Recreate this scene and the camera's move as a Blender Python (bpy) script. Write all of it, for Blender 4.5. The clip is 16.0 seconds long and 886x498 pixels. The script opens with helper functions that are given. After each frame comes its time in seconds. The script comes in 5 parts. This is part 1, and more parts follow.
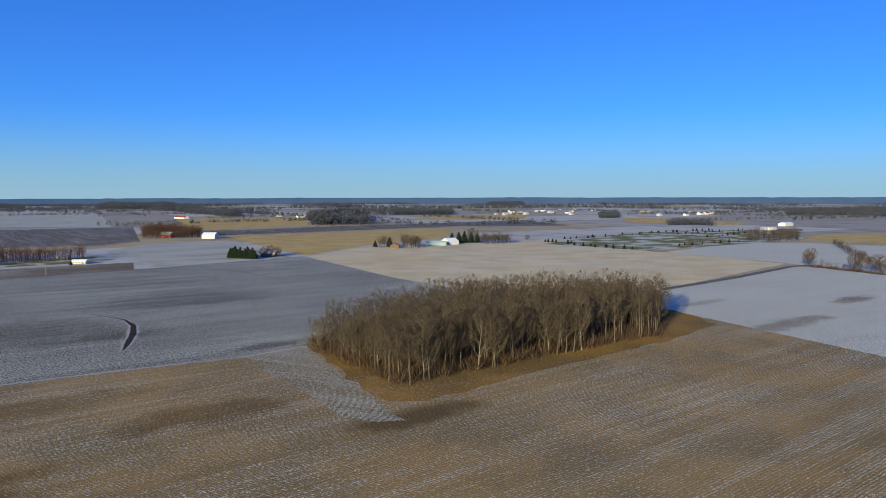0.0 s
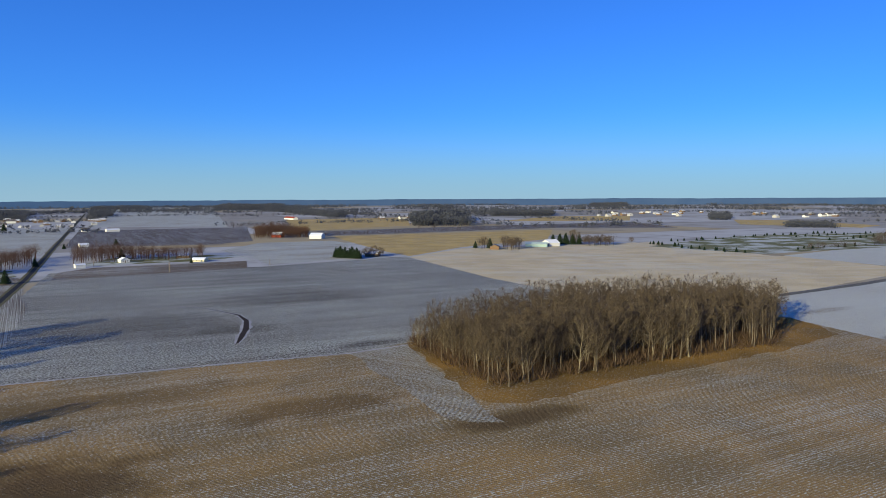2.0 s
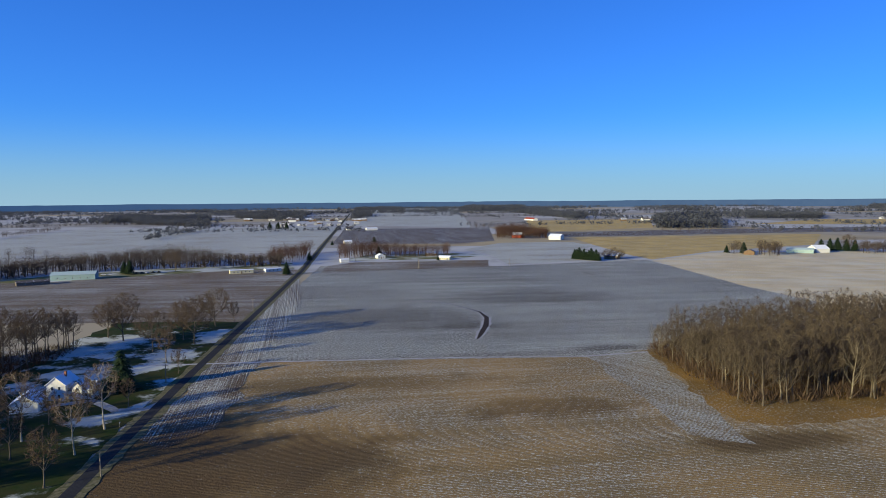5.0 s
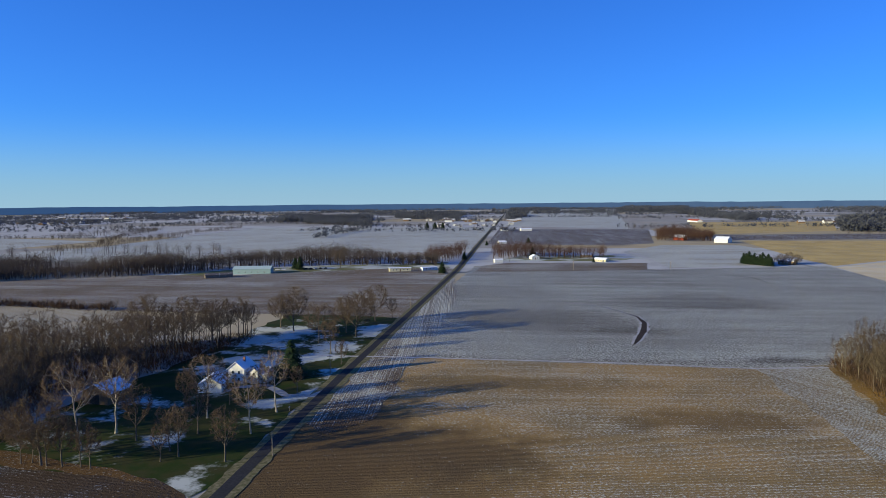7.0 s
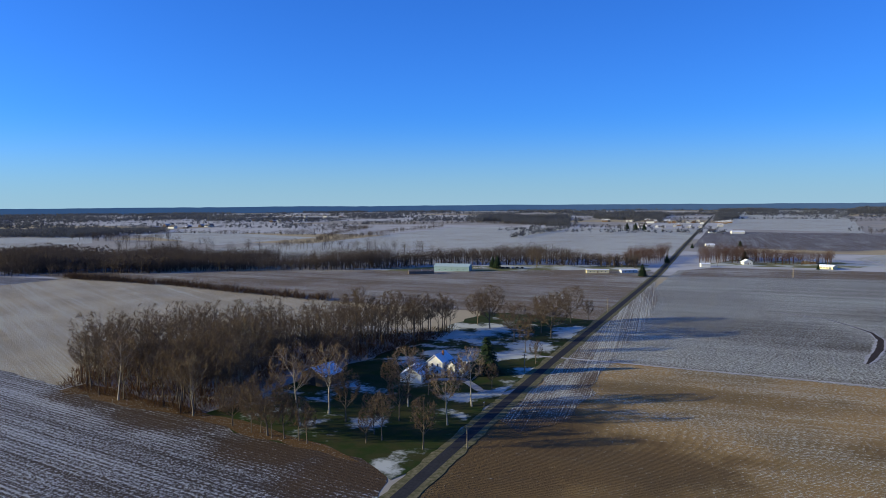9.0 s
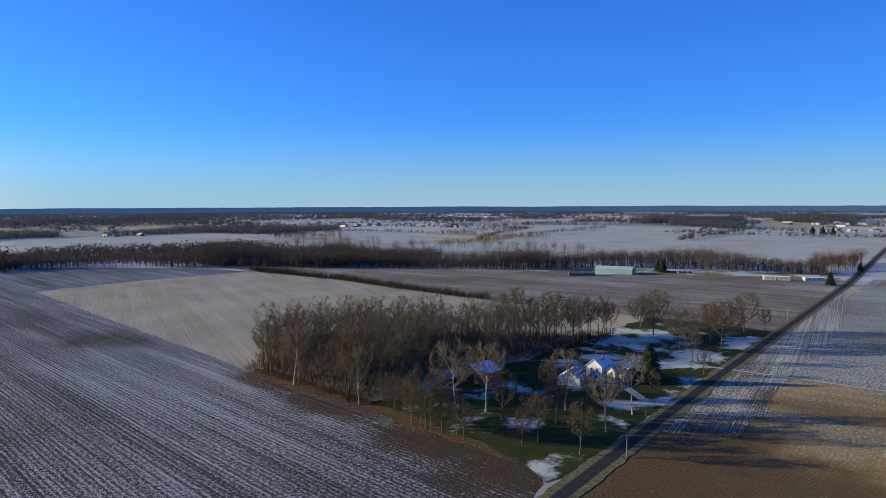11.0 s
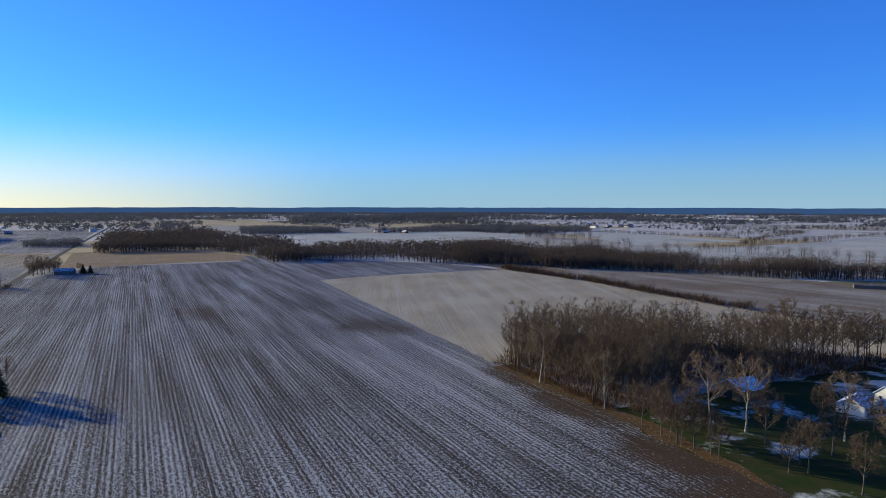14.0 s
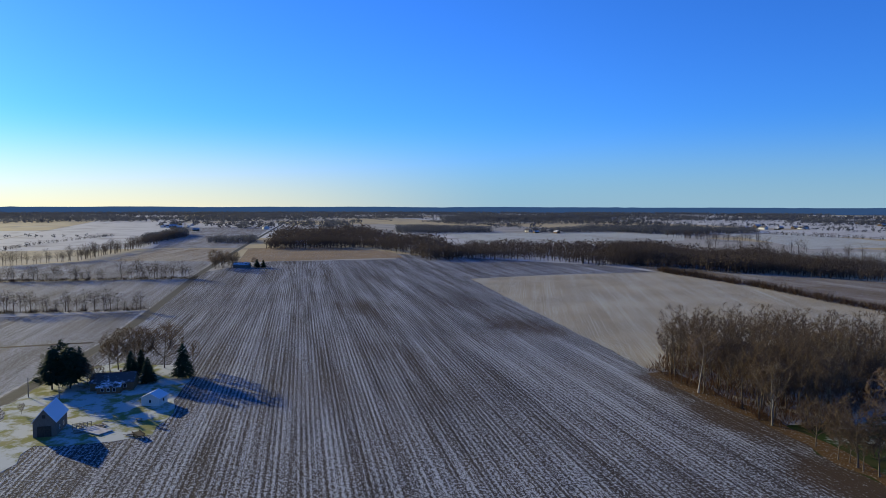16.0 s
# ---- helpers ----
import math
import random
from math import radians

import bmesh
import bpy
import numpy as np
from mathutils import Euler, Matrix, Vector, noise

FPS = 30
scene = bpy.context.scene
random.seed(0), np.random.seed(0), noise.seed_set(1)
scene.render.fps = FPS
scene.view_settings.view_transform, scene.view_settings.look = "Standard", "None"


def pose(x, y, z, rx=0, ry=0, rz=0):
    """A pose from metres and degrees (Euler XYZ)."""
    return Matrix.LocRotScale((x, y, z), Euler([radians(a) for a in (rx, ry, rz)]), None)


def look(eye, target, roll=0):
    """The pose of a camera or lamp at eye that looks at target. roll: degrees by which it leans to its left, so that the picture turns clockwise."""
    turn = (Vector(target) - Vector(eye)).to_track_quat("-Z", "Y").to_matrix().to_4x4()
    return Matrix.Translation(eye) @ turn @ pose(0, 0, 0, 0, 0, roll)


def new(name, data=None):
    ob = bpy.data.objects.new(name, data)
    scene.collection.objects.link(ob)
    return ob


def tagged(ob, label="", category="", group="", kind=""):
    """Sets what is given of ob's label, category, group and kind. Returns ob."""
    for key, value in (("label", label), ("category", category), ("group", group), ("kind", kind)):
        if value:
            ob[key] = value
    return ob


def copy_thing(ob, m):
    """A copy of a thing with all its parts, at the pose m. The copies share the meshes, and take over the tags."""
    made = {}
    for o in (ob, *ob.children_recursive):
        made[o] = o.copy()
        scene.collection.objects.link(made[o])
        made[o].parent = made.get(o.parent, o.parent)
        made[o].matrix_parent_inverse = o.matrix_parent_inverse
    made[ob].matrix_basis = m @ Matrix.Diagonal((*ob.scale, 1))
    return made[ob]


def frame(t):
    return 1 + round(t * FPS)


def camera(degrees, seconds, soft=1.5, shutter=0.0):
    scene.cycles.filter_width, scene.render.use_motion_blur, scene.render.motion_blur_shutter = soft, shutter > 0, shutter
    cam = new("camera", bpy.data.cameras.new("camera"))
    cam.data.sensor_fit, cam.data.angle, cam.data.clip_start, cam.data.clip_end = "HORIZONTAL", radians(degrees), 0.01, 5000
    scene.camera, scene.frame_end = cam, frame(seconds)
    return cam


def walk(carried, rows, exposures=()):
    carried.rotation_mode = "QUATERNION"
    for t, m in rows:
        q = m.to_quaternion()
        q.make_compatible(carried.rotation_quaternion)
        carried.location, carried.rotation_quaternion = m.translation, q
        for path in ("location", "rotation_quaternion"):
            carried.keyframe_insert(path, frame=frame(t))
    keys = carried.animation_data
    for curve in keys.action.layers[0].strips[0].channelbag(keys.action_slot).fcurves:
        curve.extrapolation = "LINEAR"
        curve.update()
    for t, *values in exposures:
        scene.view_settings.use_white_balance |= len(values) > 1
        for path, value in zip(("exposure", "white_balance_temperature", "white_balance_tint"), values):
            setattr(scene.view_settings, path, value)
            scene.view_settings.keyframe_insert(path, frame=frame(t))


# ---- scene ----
cam = camera(65.61, 16.0, soft=0.8)
walk(cam, [
        (0, pose(0, 0, 62, 85.515, 0.107, -36.300)),
        (0.5, pose(0, 0, 62, 85.543, 0.143, -34.856)),
        (1, pose(0, 0, 62, 85.574, 0.183, -32.907)),
        (1.5, pose(0, 0, 62, 85.607, 0.227, -30.716)),
        (2, pose(0, 0, 62, 85.641, 0.271, -27.954)),
        (2.5, pose(0, 0, 62, 85.677, 0.314, -24.487)),
        (3, pose(0, 0, 62, 85.714, 0.355, -20.787)),
        (3.5, pose(0, 0, 62, 85.751, 0.394, -16.918)),
        (6, pose(0, 0, 62, 85.947, 0.505, -2.834)),
        (6.5, pose(0, 0, 62, 85.985, 0.507, 0.515)),
        (7, pose(0, 0, 62, 86.023, 0.501, 4.621)),
        (7.5, pose(0, 0, 62, 86.059, 0.488, 9.023)),
        (8, pose(0, 0, 62, 86.095, 0.468, 13.322)),
        (8.5, pose(0, 0, 62, 86.129, 0.441, 17.287)),
        (9, pose(0, 0, 62, 86.161, 0.407, 20.953)),
        (11.5, pose(0, 0, 62, 86.287, 0.170, 37.548)),
        (12, pose(0, 0, 62, 86.304, 0.116, 41.018)),
        (12.5, pose(0, 0, 62, 86.317, 0.064, 44.774)),
        (13, pose(0, 0, 62, 86.327, 0.015, 48.393)),
        (13.5, pose(0, 0, 62, 86.333, -0.030, 51.745)),
        (14, pose(0, 0, 62, 86.334, -0.067, 54.873)),
        (14.5, pose(0, 0, 62, 86.332, -0.095, 58.136)),
        (15, pose(0, 0, 62, 86.324, -0.112, 61.341)),
        (15.5, pose(0, 0, 62, 86.312, -0.115, 64.474)),
        (16, pose(0, 0, 62, 86.295, -0.101, 67.427))],
     exposures=[(0, 0.44, 6600, 9.5), (6, 0.52, 6500, 9.5), (9, 0.53, 6500, 9.8), (12.5, 0.56, 6550, 10.5), (16, 0.38, 6500, 10.8)])

# ---- light ----
SUN_AZ = 117.0      # degrees from +y towards -x
SUN_EL = 13.0
world = bpy.data.worlds.new("winter_sky")
scene.world = world
world.use_nodes = True
wn = world.node_tree
sky = wn.nodes.new("ShaderNodeTexSky")
sky.sky_type = "NISHITA"
sky.sun_disc = False
sky.sun_elevation = radians(SUN_EL)
sky.sun_rotation = radians(-SUN_AZ)
sky.altitude = 200
sky.air_density = 1.0
sky.dust_density = 0.2
sky.ozone_density = 3.5
tint = wn.nodes.new("ShaderNodeMix")
tint.data_type, tint.blend_type = "RGBA", "MULTIPLY"
tint.inputs[0].default_value = 1.0
tint.inputs[7].default_value = (0.285, 0.78, 1.75, 1)
wn.links.new(sky.outputs[0], tint.inputs[6])
# pale haze low over the horizon, creamier towards the sun
way = wn.nodes.new("ShaderNodeTexCoord")
split = wn.nodes.new("ShaderNodeSeparateXYZ")
wn.links.new(way.outputs["Generated"], split.inputs[0])
low = wn.nodes.new("ShaderNodeMapRange")
low.interpolation_type = "SMOOTHERSTEP"
for key, value in (("From Min", -0.07), ("From Max", 0.14), ("To Min", 1.0), ("To Max", 0.0)):
    low.inputs[key].default_value = value
wn.links.new(split.outputs[2], low.inputs["Value"])
toward = wn.nodes.new("ShaderNodeVectorMath")
toward.operation = "DOT_PRODUCT"
toward.inputs[1].default_value = (-math.sin(radians(SUN_AZ)), math.cos(radians(SUN_AZ)), 0)
wn.links.new(way.outputs["Generated"], toward.inputs[0])
warm = wn.nodes.new("ShaderNodeMapRange")
warm.interpolation_type = "SMOOTHSTEP"
warm.inputs["From Min"].default_value, warm.inputs["From Max"].default_value = 0.55, 1.0
wn.links.new(toward.outputs["Value"], warm.inputs["Value"])
haze = wn.nodes.new("ShaderNodeMix")
haze.data_type = "RGBA"
haze.inputs[6].default_value = (2.8, 4.4, 5.5, 1)
haze.inputs[7].default_value = (10.0, 8.6, 5.2, 1)
wn.links.new(warm.outputs[0], haze.inputs[0])
away = wn.nodes.new("ShaderNodeMapRange")
away.interpolation_type = "SMOOTHSTEP"
for key, value in (("From Min", -1.0), ("From Max", 0.0), ("To Min", 0.80), ("To Max", 1.03)):
    away.inputs[key].default_value = value
wn.links.new(toward.outputs["Value"], away.inputs["Value"])
deep = wn.nodes.new("ShaderNodeVectorMath")
deep.operation = "SCALE"
wn.links.new(tint.outputs[2], deep.inputs[0])
wn.links.new(away.outputs[0], deep.inputs["Scale"])
air = wn.nodes.new("ShaderNodeMix")
air.data_type = "RGBA"
wn.links.new(low.outputs[0], air.inputs[0])
wn.links.new(deep.outputs[0], air.inputs[6])
wn.links.new(haze.outputs[2], air.inputs[7])
wn.links.new(air.outputs[2], wn.nodes["Background"].inputs[0])
wn.nodes["Background"].inputs[1].default_value = 0.09
sun = new("sun", bpy.data.lights.new("sun", "SUN"))
sun.data.energy = 5.0
sun.data.angle = radians(0.5)
sun.data.color = (1.0, 0.90, 0.54)
sun_dir = Vector((-math.sin(radians(SUN_AZ)) * math.cos(radians(SUN_EL)), math.cos(radians(SUN_AZ)) * math.cos(radians(SUN_EL)), math.sin(radians(SUN_EL))))
sun.matrix_world = look(sun_dir * 100, (0, 0, 0))


# ---- materials ----
class Nodes:
    """Short hand for building a node material."""

    def __init__(self, name, rough=0.9):
        self.mat = bpy.data.materials.new(name)
        self.mat.use_nodes = True
        self.t = self.mat.node_tree
        self.b = self.t.nodes["Principled BSDF"]
        self.b.inputs["Roughness"].default_value = rough
        self.b.inputs["Specular IOR Level"].default_value = 0.04

    def put(self, socket, value):
        if isinstance(value, bpy.types.NodeSocket):
            self.t.links.new(value, socket)
        else:
            socket.default_value = value

    def place(self):
        return self.t.nodes.new("ShaderNodeNewGeometry").outputs["Position"]

    def spin(self, degrees, scale=(1, 1, 1)):
        n = self.t.nodes.new("ShaderNodeMapping")
        self.put(n.inputs["Vector"], self.place())
        n.inputs["Rotation"].default_value = (0, 0, radians(degrees))
        k = self.t.nodes.new("ShaderNodeMapping")
        self.put(k.inputs["Vector"], n.outputs[0])
        k.inputs["Scale"].default_value = scale
        return k.outputs[0]

    def noise(self, scale, detail=3.0, vector=None, rough=0.55):
        n = self.t.nodes.new("ShaderNodeTexNoise")
        self.put(n.inputs["Vector"], vector if vector is not None else self.place())
        n.inputs["Scale"].default_value = scale
        n.inputs["Detail"].default_value = detail
        n.inputs["Roughness"].default_value = rough
        return n.outputs["Fac"]

    def math(self, op, a, b=0.0):
        n = self.t.nodes.new("ShaderNodeMath")
        n.operation = op
        self.put(n.inputs[0], a)
        self.put(n.inputs[1], b)
        return n.outputs[0]

    def ramp(self, value, lo, hi):
        n = self.t.nodes.new("ShaderNodeMapRange")
        n.interpolation_type = "SMOOTHSTEP"
        self.put(n.inputs["Value"], value)
        n.inputs["From Min"].default_value = lo
        n.inputs["From Max"].default_value = hi
        return n.outputs["Result"]

    def mix(self, fac, a, b):
        n = self.t.nodes.new("ShaderNodeMix")
        n.data_type = "RGBA"
        self.put(n.inputs[0], fac)
        self.put(n.inputs[6], a if isinstance(a, bpy.types.NodeSocket) else (*a, 1))
        self.put(n.inputs[7], b if isinstance(b, bpy.types.NodeSocket) else (*b, 1))
        return n.outputs[2]

    def done(self, colour, height=None, strength=0.5, distance=0.1):
        self.put(self.b.inputs["Base Color"], colour if isinstance(colour, bpy.types.NodeSocket) else (*colour, 1))
        if height is not None:
            n = self.t.nodes.new("ShaderNodeBump")
            n.inputs["Strength"].default_value = strength
            n.inputs["Distance"].default_value = distance
            self.put(n.inputs["Height"], height)
            self.put(self.b.inputs["Normal"], n.outputs[0])
        return self.mat


SNOW = (0.47, 0.485, 0.43)
FROST = (0.60, 0.605, 0.505)


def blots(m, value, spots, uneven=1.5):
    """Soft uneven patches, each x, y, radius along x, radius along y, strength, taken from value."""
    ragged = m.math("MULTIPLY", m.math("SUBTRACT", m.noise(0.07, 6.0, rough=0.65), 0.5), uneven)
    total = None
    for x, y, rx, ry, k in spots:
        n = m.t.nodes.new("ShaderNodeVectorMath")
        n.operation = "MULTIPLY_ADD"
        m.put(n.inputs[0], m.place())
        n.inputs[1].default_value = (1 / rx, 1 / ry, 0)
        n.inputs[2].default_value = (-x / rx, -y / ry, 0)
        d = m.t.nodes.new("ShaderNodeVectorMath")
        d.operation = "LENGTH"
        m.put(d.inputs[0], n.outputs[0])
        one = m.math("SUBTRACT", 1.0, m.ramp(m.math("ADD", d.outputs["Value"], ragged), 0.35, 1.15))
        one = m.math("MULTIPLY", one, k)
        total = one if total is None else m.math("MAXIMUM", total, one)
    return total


def field_material(name, soil, snow, along, spacing=0.76, stripe=0.3, soil_b=None, patch=0.2, swath=0.15, spots=(), blot_colour=(0.06, 0.042, 0.03), streak=0.5, snow_colour=SNOW):
    """Crop rows that run along a direction, with frost and thin snow lying between them."""
    m = Nodes(name)
    sep = m.t.nodes.new("ShaderNodeSeparateXYZ")
    m.put(sep.inputs[0], m.spin(-along))
    across = m.math("ADD", sep.outputs[0], m.math("MULTIPLY", m.noise(0.1, 2.0), 0.3))
    row = m.math("SINE", m.math("MULTIPLY", across, 2 * math.pi / spacing))
    row = m.math("ADD", m.math("MULTIPLY", row, 0.5), 0.5)
    grain = m.noise(1.0, 6.0, rough=0.8)
    speck = m.noise(0.9, 2.0, m.spin(-along, (3.2, 1.4, 1.0)), 0.8)
    streaks = m.noise(1.0, 3.0, m.spin(-along, (1.5, 0.009, 1.0)), 0.6)
    bands = m.noise(1.0, 2.0, m.spin(-along, (0.11, 0.006, 1.0)))
    large = m.noise(0.012, 4.0, rough=0.6)

    def part_of(v, k):
        return m.math("MULTIPLY", m.math("SUBTRACT", v, 0.5), k)

    cover = m.math("ADD", part_of(row, stripe), snow)
    for v, k in ((grain, 3.1), (speck, 2.5), (streaks, streak * 2), (large, patch * 4), (bands, swath * 4)):
        cover = m.math("ADD", cover, part_of(v, k))
    # inside the spots: less snow, and earth of another colour
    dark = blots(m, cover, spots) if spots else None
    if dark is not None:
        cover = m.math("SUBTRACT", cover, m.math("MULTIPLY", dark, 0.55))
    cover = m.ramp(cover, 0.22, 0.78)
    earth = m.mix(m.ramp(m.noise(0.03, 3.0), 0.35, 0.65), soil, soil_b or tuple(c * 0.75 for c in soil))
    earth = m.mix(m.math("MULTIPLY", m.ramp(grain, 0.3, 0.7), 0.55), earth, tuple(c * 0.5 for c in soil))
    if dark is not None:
        earth = m.mix(m.math("MULTIPLY", dark, 0.8), earth, blot_colour)
    return m.done(m.mix(cover, earth, snow_colour), m.math("ADD", m.math("MULTIPLY", row, min(stripe, 0.5) * 0.8), m.math("ADD", grain, speck)), 1.0, 0.3)


def lawn_material(name, grass, grass_b, snow, scale=0.05, drifts=()):
    m = Nodes(name)
    fine, wide = m.noise(0.8, 5.0, rough=0.7), m.noise(scale, 4.0, rough=0.6)
    g = m.mix(m.ramp(m.noise(0.15, 4.0), 0.35, 0.65), grass, grass_b)
    g = m.mix(m.math("MULTIPLY", fine, 0.6), g, tuple(c * 0.5 for c in grass))
    cover = m.math("ADD", m.math("MULTIPLY", m.math("SUBTRACT", wide, 0.5), 3.2), m.math("ADD", snow, m.math("MULTIPLY", m.math("SUBTRACT", fine, 0.5), 0.8)))
    if drifts:
        cover = m.math("ADD", cover, m.math("MULTIPLY", blots(m, cover, drifts, 2.8), 0.95))
    return m.done(m.mix(m.ramp(cover, 0.25, 0.75), g, SNOW), fine, 0.5, 0.08)


MAT = {}
ROWS_A = 91
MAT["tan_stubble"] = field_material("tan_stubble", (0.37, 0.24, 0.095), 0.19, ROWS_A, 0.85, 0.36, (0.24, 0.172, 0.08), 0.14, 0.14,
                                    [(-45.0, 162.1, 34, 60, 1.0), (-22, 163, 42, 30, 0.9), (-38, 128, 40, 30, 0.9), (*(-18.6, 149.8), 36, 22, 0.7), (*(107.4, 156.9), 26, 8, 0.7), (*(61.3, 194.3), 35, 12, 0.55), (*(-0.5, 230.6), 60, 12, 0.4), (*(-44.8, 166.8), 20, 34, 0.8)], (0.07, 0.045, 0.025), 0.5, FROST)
MAT["frost_plough"] = field_material("frost_plough", (0.12, 0.10, 0.075), 0.46, 88, 0.9, 0.3, (0.10, 0.085, 0.065), 0.09, 0.1,
                                     [(*(58.7, 332.2), 22, 18, 0.3), (*(108.2, 269.4), 20, 6, 0.4), (20, 360, 60, 50, 0.25), (120, 420, 60, 40, 0.2)], (0.06, 0.05, 0.04), 0.25, FROST)
MAT["pale_tan"] = field_material("pale_tan", (0.72, 0.59, 0.36), 0.30, 70, 1.5, 0.1, (0.58, 0.46, 0.27), 0.24, 0.22, (), (0, 0, 0), 0.5, FROST)
MAT["white_field"] = field_material("white_field", (0.30, 0.25, 0.18), 0.72, 80, 1.5, 0.1, None, 0.22, 0.2, (), (0, 0, 0), 0.2)
MAT["deep_snow"] = field_material("deep_snow", (0.34, 0.28, 0.2), 0.86, 80, 1.5, 0.1, None, 0.14, 0.12, [(434.7, 181.5, 30, 9, 0.9), (328.6, 164.5, 50, 10, 0.8), (355.8, 227.4, 30, 6, 0.6)], (0.16, 0.11, 0.06), 0.2, (0.52, 0.53, 0.47))
MAT["golden"] = field_material("golden", (0.60, 0.43, 0.16), 0.10, 80, 1.5, 0.1, (0.45, 0.33, 0.13), 0.1, 0.1, (), (0, 0, 0), 0.2)
MAT["margin"] = field_material("margin", (0.34, 0.19, 0.045), 0.03, 80, 1.5, 0.1, (0.19, 0.12, 0.04), 0.16, 0.1, (), (0, 0, 0), 0.2)
MAT["dark_plough"] = field_material("dark_plough", (0.15, 0.12, 0.10), 0.30, 0, 1.2, 0.2, None, 0.1)
MAT["brown_field"] = field_material("brown_field", (0.19, 0.14, 0.09), 0.30, 85, 1.2, 0.1, (0.15, 0.11, 0.07), 0.28, 0.2)
MAT["row_field"] = field_material("row_field", (0.055, 0.046, 0.04), 0.37, 79.1, 1.35, 0.27, (0.075, 0.06, 0.048), 0.09, 0.2,
                                  [(-305.7, 169.6, 34, 18, 0.4), (-395.8, 115.4, 40, 22, 0.3), (-270, 90, 40, 14, 0.2), (-144.2, 154.4, 32, 13, 0.7), (-99.8, 143.5, 28, 14, 0.8), (-77.7, 135.0, 22, 17, 0.85), (-179.0, 161.9, 30, 9, 0.6)], (0.075, 0.048, 0.026), 0.6, (0.43, 0.45, 0.46))
MAT["snow_tan"] = field_material("snow_tan", (0.38, 0.32, 0.22), 0.32, 60, 1.5, 0.02, None, 0.15)
MAT["headland"] = field_material("headland", (0.25, 0.185, 0.10), 0.38, 28, 0.9, 0.4, None, 0.1, 0.2)
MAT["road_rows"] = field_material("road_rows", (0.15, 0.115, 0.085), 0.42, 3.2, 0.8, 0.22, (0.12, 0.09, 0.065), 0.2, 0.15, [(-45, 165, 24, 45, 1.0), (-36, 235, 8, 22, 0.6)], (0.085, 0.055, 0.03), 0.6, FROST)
MAT["leaf_litter"] = field_material("leaf_litter", (0.13, 0.075, 0.03), 0.0, 80, 1.5, 0.05, (0.09, 0.055, 0.025), 0.1, 0.05, (), (0, 0, 0), 0.2)
MAT["frosty"] = field_material("frosty", (0.15, 0.13, 0.11), 0.4, 80, 1.2, 0.1, None, 0.16, 0.15, (), (0, 0, 0), 0.5, (0.40, 0.42, 0.43))
MAT["brown_strip"] = field_material("brown_strip", (0.30, 0.21, 0.12), 0.08, 75, 1.5, 0.1, (0.25, 0.18, 0.11), 0.1, 0.1)
MAT["strip_rows"] = field_material("strip_rows", (0.24, 0.17, 0.10), 0.34, 70, 4.0, 0.5, None, 0.1, 0.2)
MAT["lawn"] = lawn_material("lawn", (0.03, 0.05, 0.012), (0.06, 0.056, 0.022), -0.05, 0.06,
                            [(-69, 150, 9, 11, 0.34), (-100, 171, 24, 7, 0.5), (-118, 165, 14, 5, 0.4), (-72, 184, 9, 9, 0.5), (-74, 204, 14, 8, 0.5), (-62, 211, 8, 8, 0.6), (-104, 312, 34, 34, 0.8), (-70, 278, 16, 22, 1.0), (-60, 244, 8, 12, 0.8), (-62, 325, 12, 25, 0.7), (-106, 201, 16, 9, 0.5), (-124, 187, 14, 12, 0.5), (-95, 265, 26, 26, 0.8)])
MAT["yard"] = lawn_material("yard", (0.22, 0.23, 0.06), (0.30, 0.27, 0.11), 0.56, 0.12)


def far_land():
    """Patchwork of far fields, squared along the section roads."""
    m = Nodes("far_land")
    n = m.t.nodes.new("ShaderNodeTexBrick")
    m.put(n.inputs["Vector"], m.spin(2))
    n.inputs["Scale"].default_value = 1.0
    n.inputs["Brick Width"].default_value = 520
    n.inputs["Row Height"].default_value = 300
    n.inputs["Mortar Size"].default_value = 3
    n.inputs["Color1"].default_value = (0.0, 0.0, 0.0, 1)
    n.inputs["Color2"].default_value = (1.0, 1.0, 1.0, 1)
    n.inputs["Mortar"].default_value = (0.3, 0.3, 0.3, 1)
    pick = m.math("ADD", n.outputs["Color"], m.math("MULTIPLY", m.math("SUBTRACT", m.noise(0.004, 3.0), 0.5), 0.5))
    c = m.mix(m.ramp(pick, 0.05, 0.3), (0.42, 0.34, 0.20), (0.33, 0.31, 0.27))
    c = m.mix(m.ramp(pick, 0.45, 0.7), c, (0.47, 0.46, 0.43))
    c = m.mix(m.math("MULTIPLY", m.ramp(m.noise(0.015, 4.0), 0.45, 0.75), 0.6), c, (0.16, 0.14, 0.12))
    return m.done(c)


MAT["far_land"] = far_land()


def grain_material(name, a, b, scale, rough=0.85, bump=0.3, dist=0.05):
    m = Nodes(name, rough)
    f = m.noise(scale, 5.0, rough=0.65)
    g = m.noise(scale * 0.12, 3.0)
    c = m.mix(m.ramp(f, 0.3, 0.7), a, b)
    c = m.mix(m.math("MULTIPLY", m.ramp(g, 0.4, 0.75), 0.5), c, tuple((p + q) * 0.36 for p, q in zip(a, b)))
    return m.done(c, f, bump, dist)


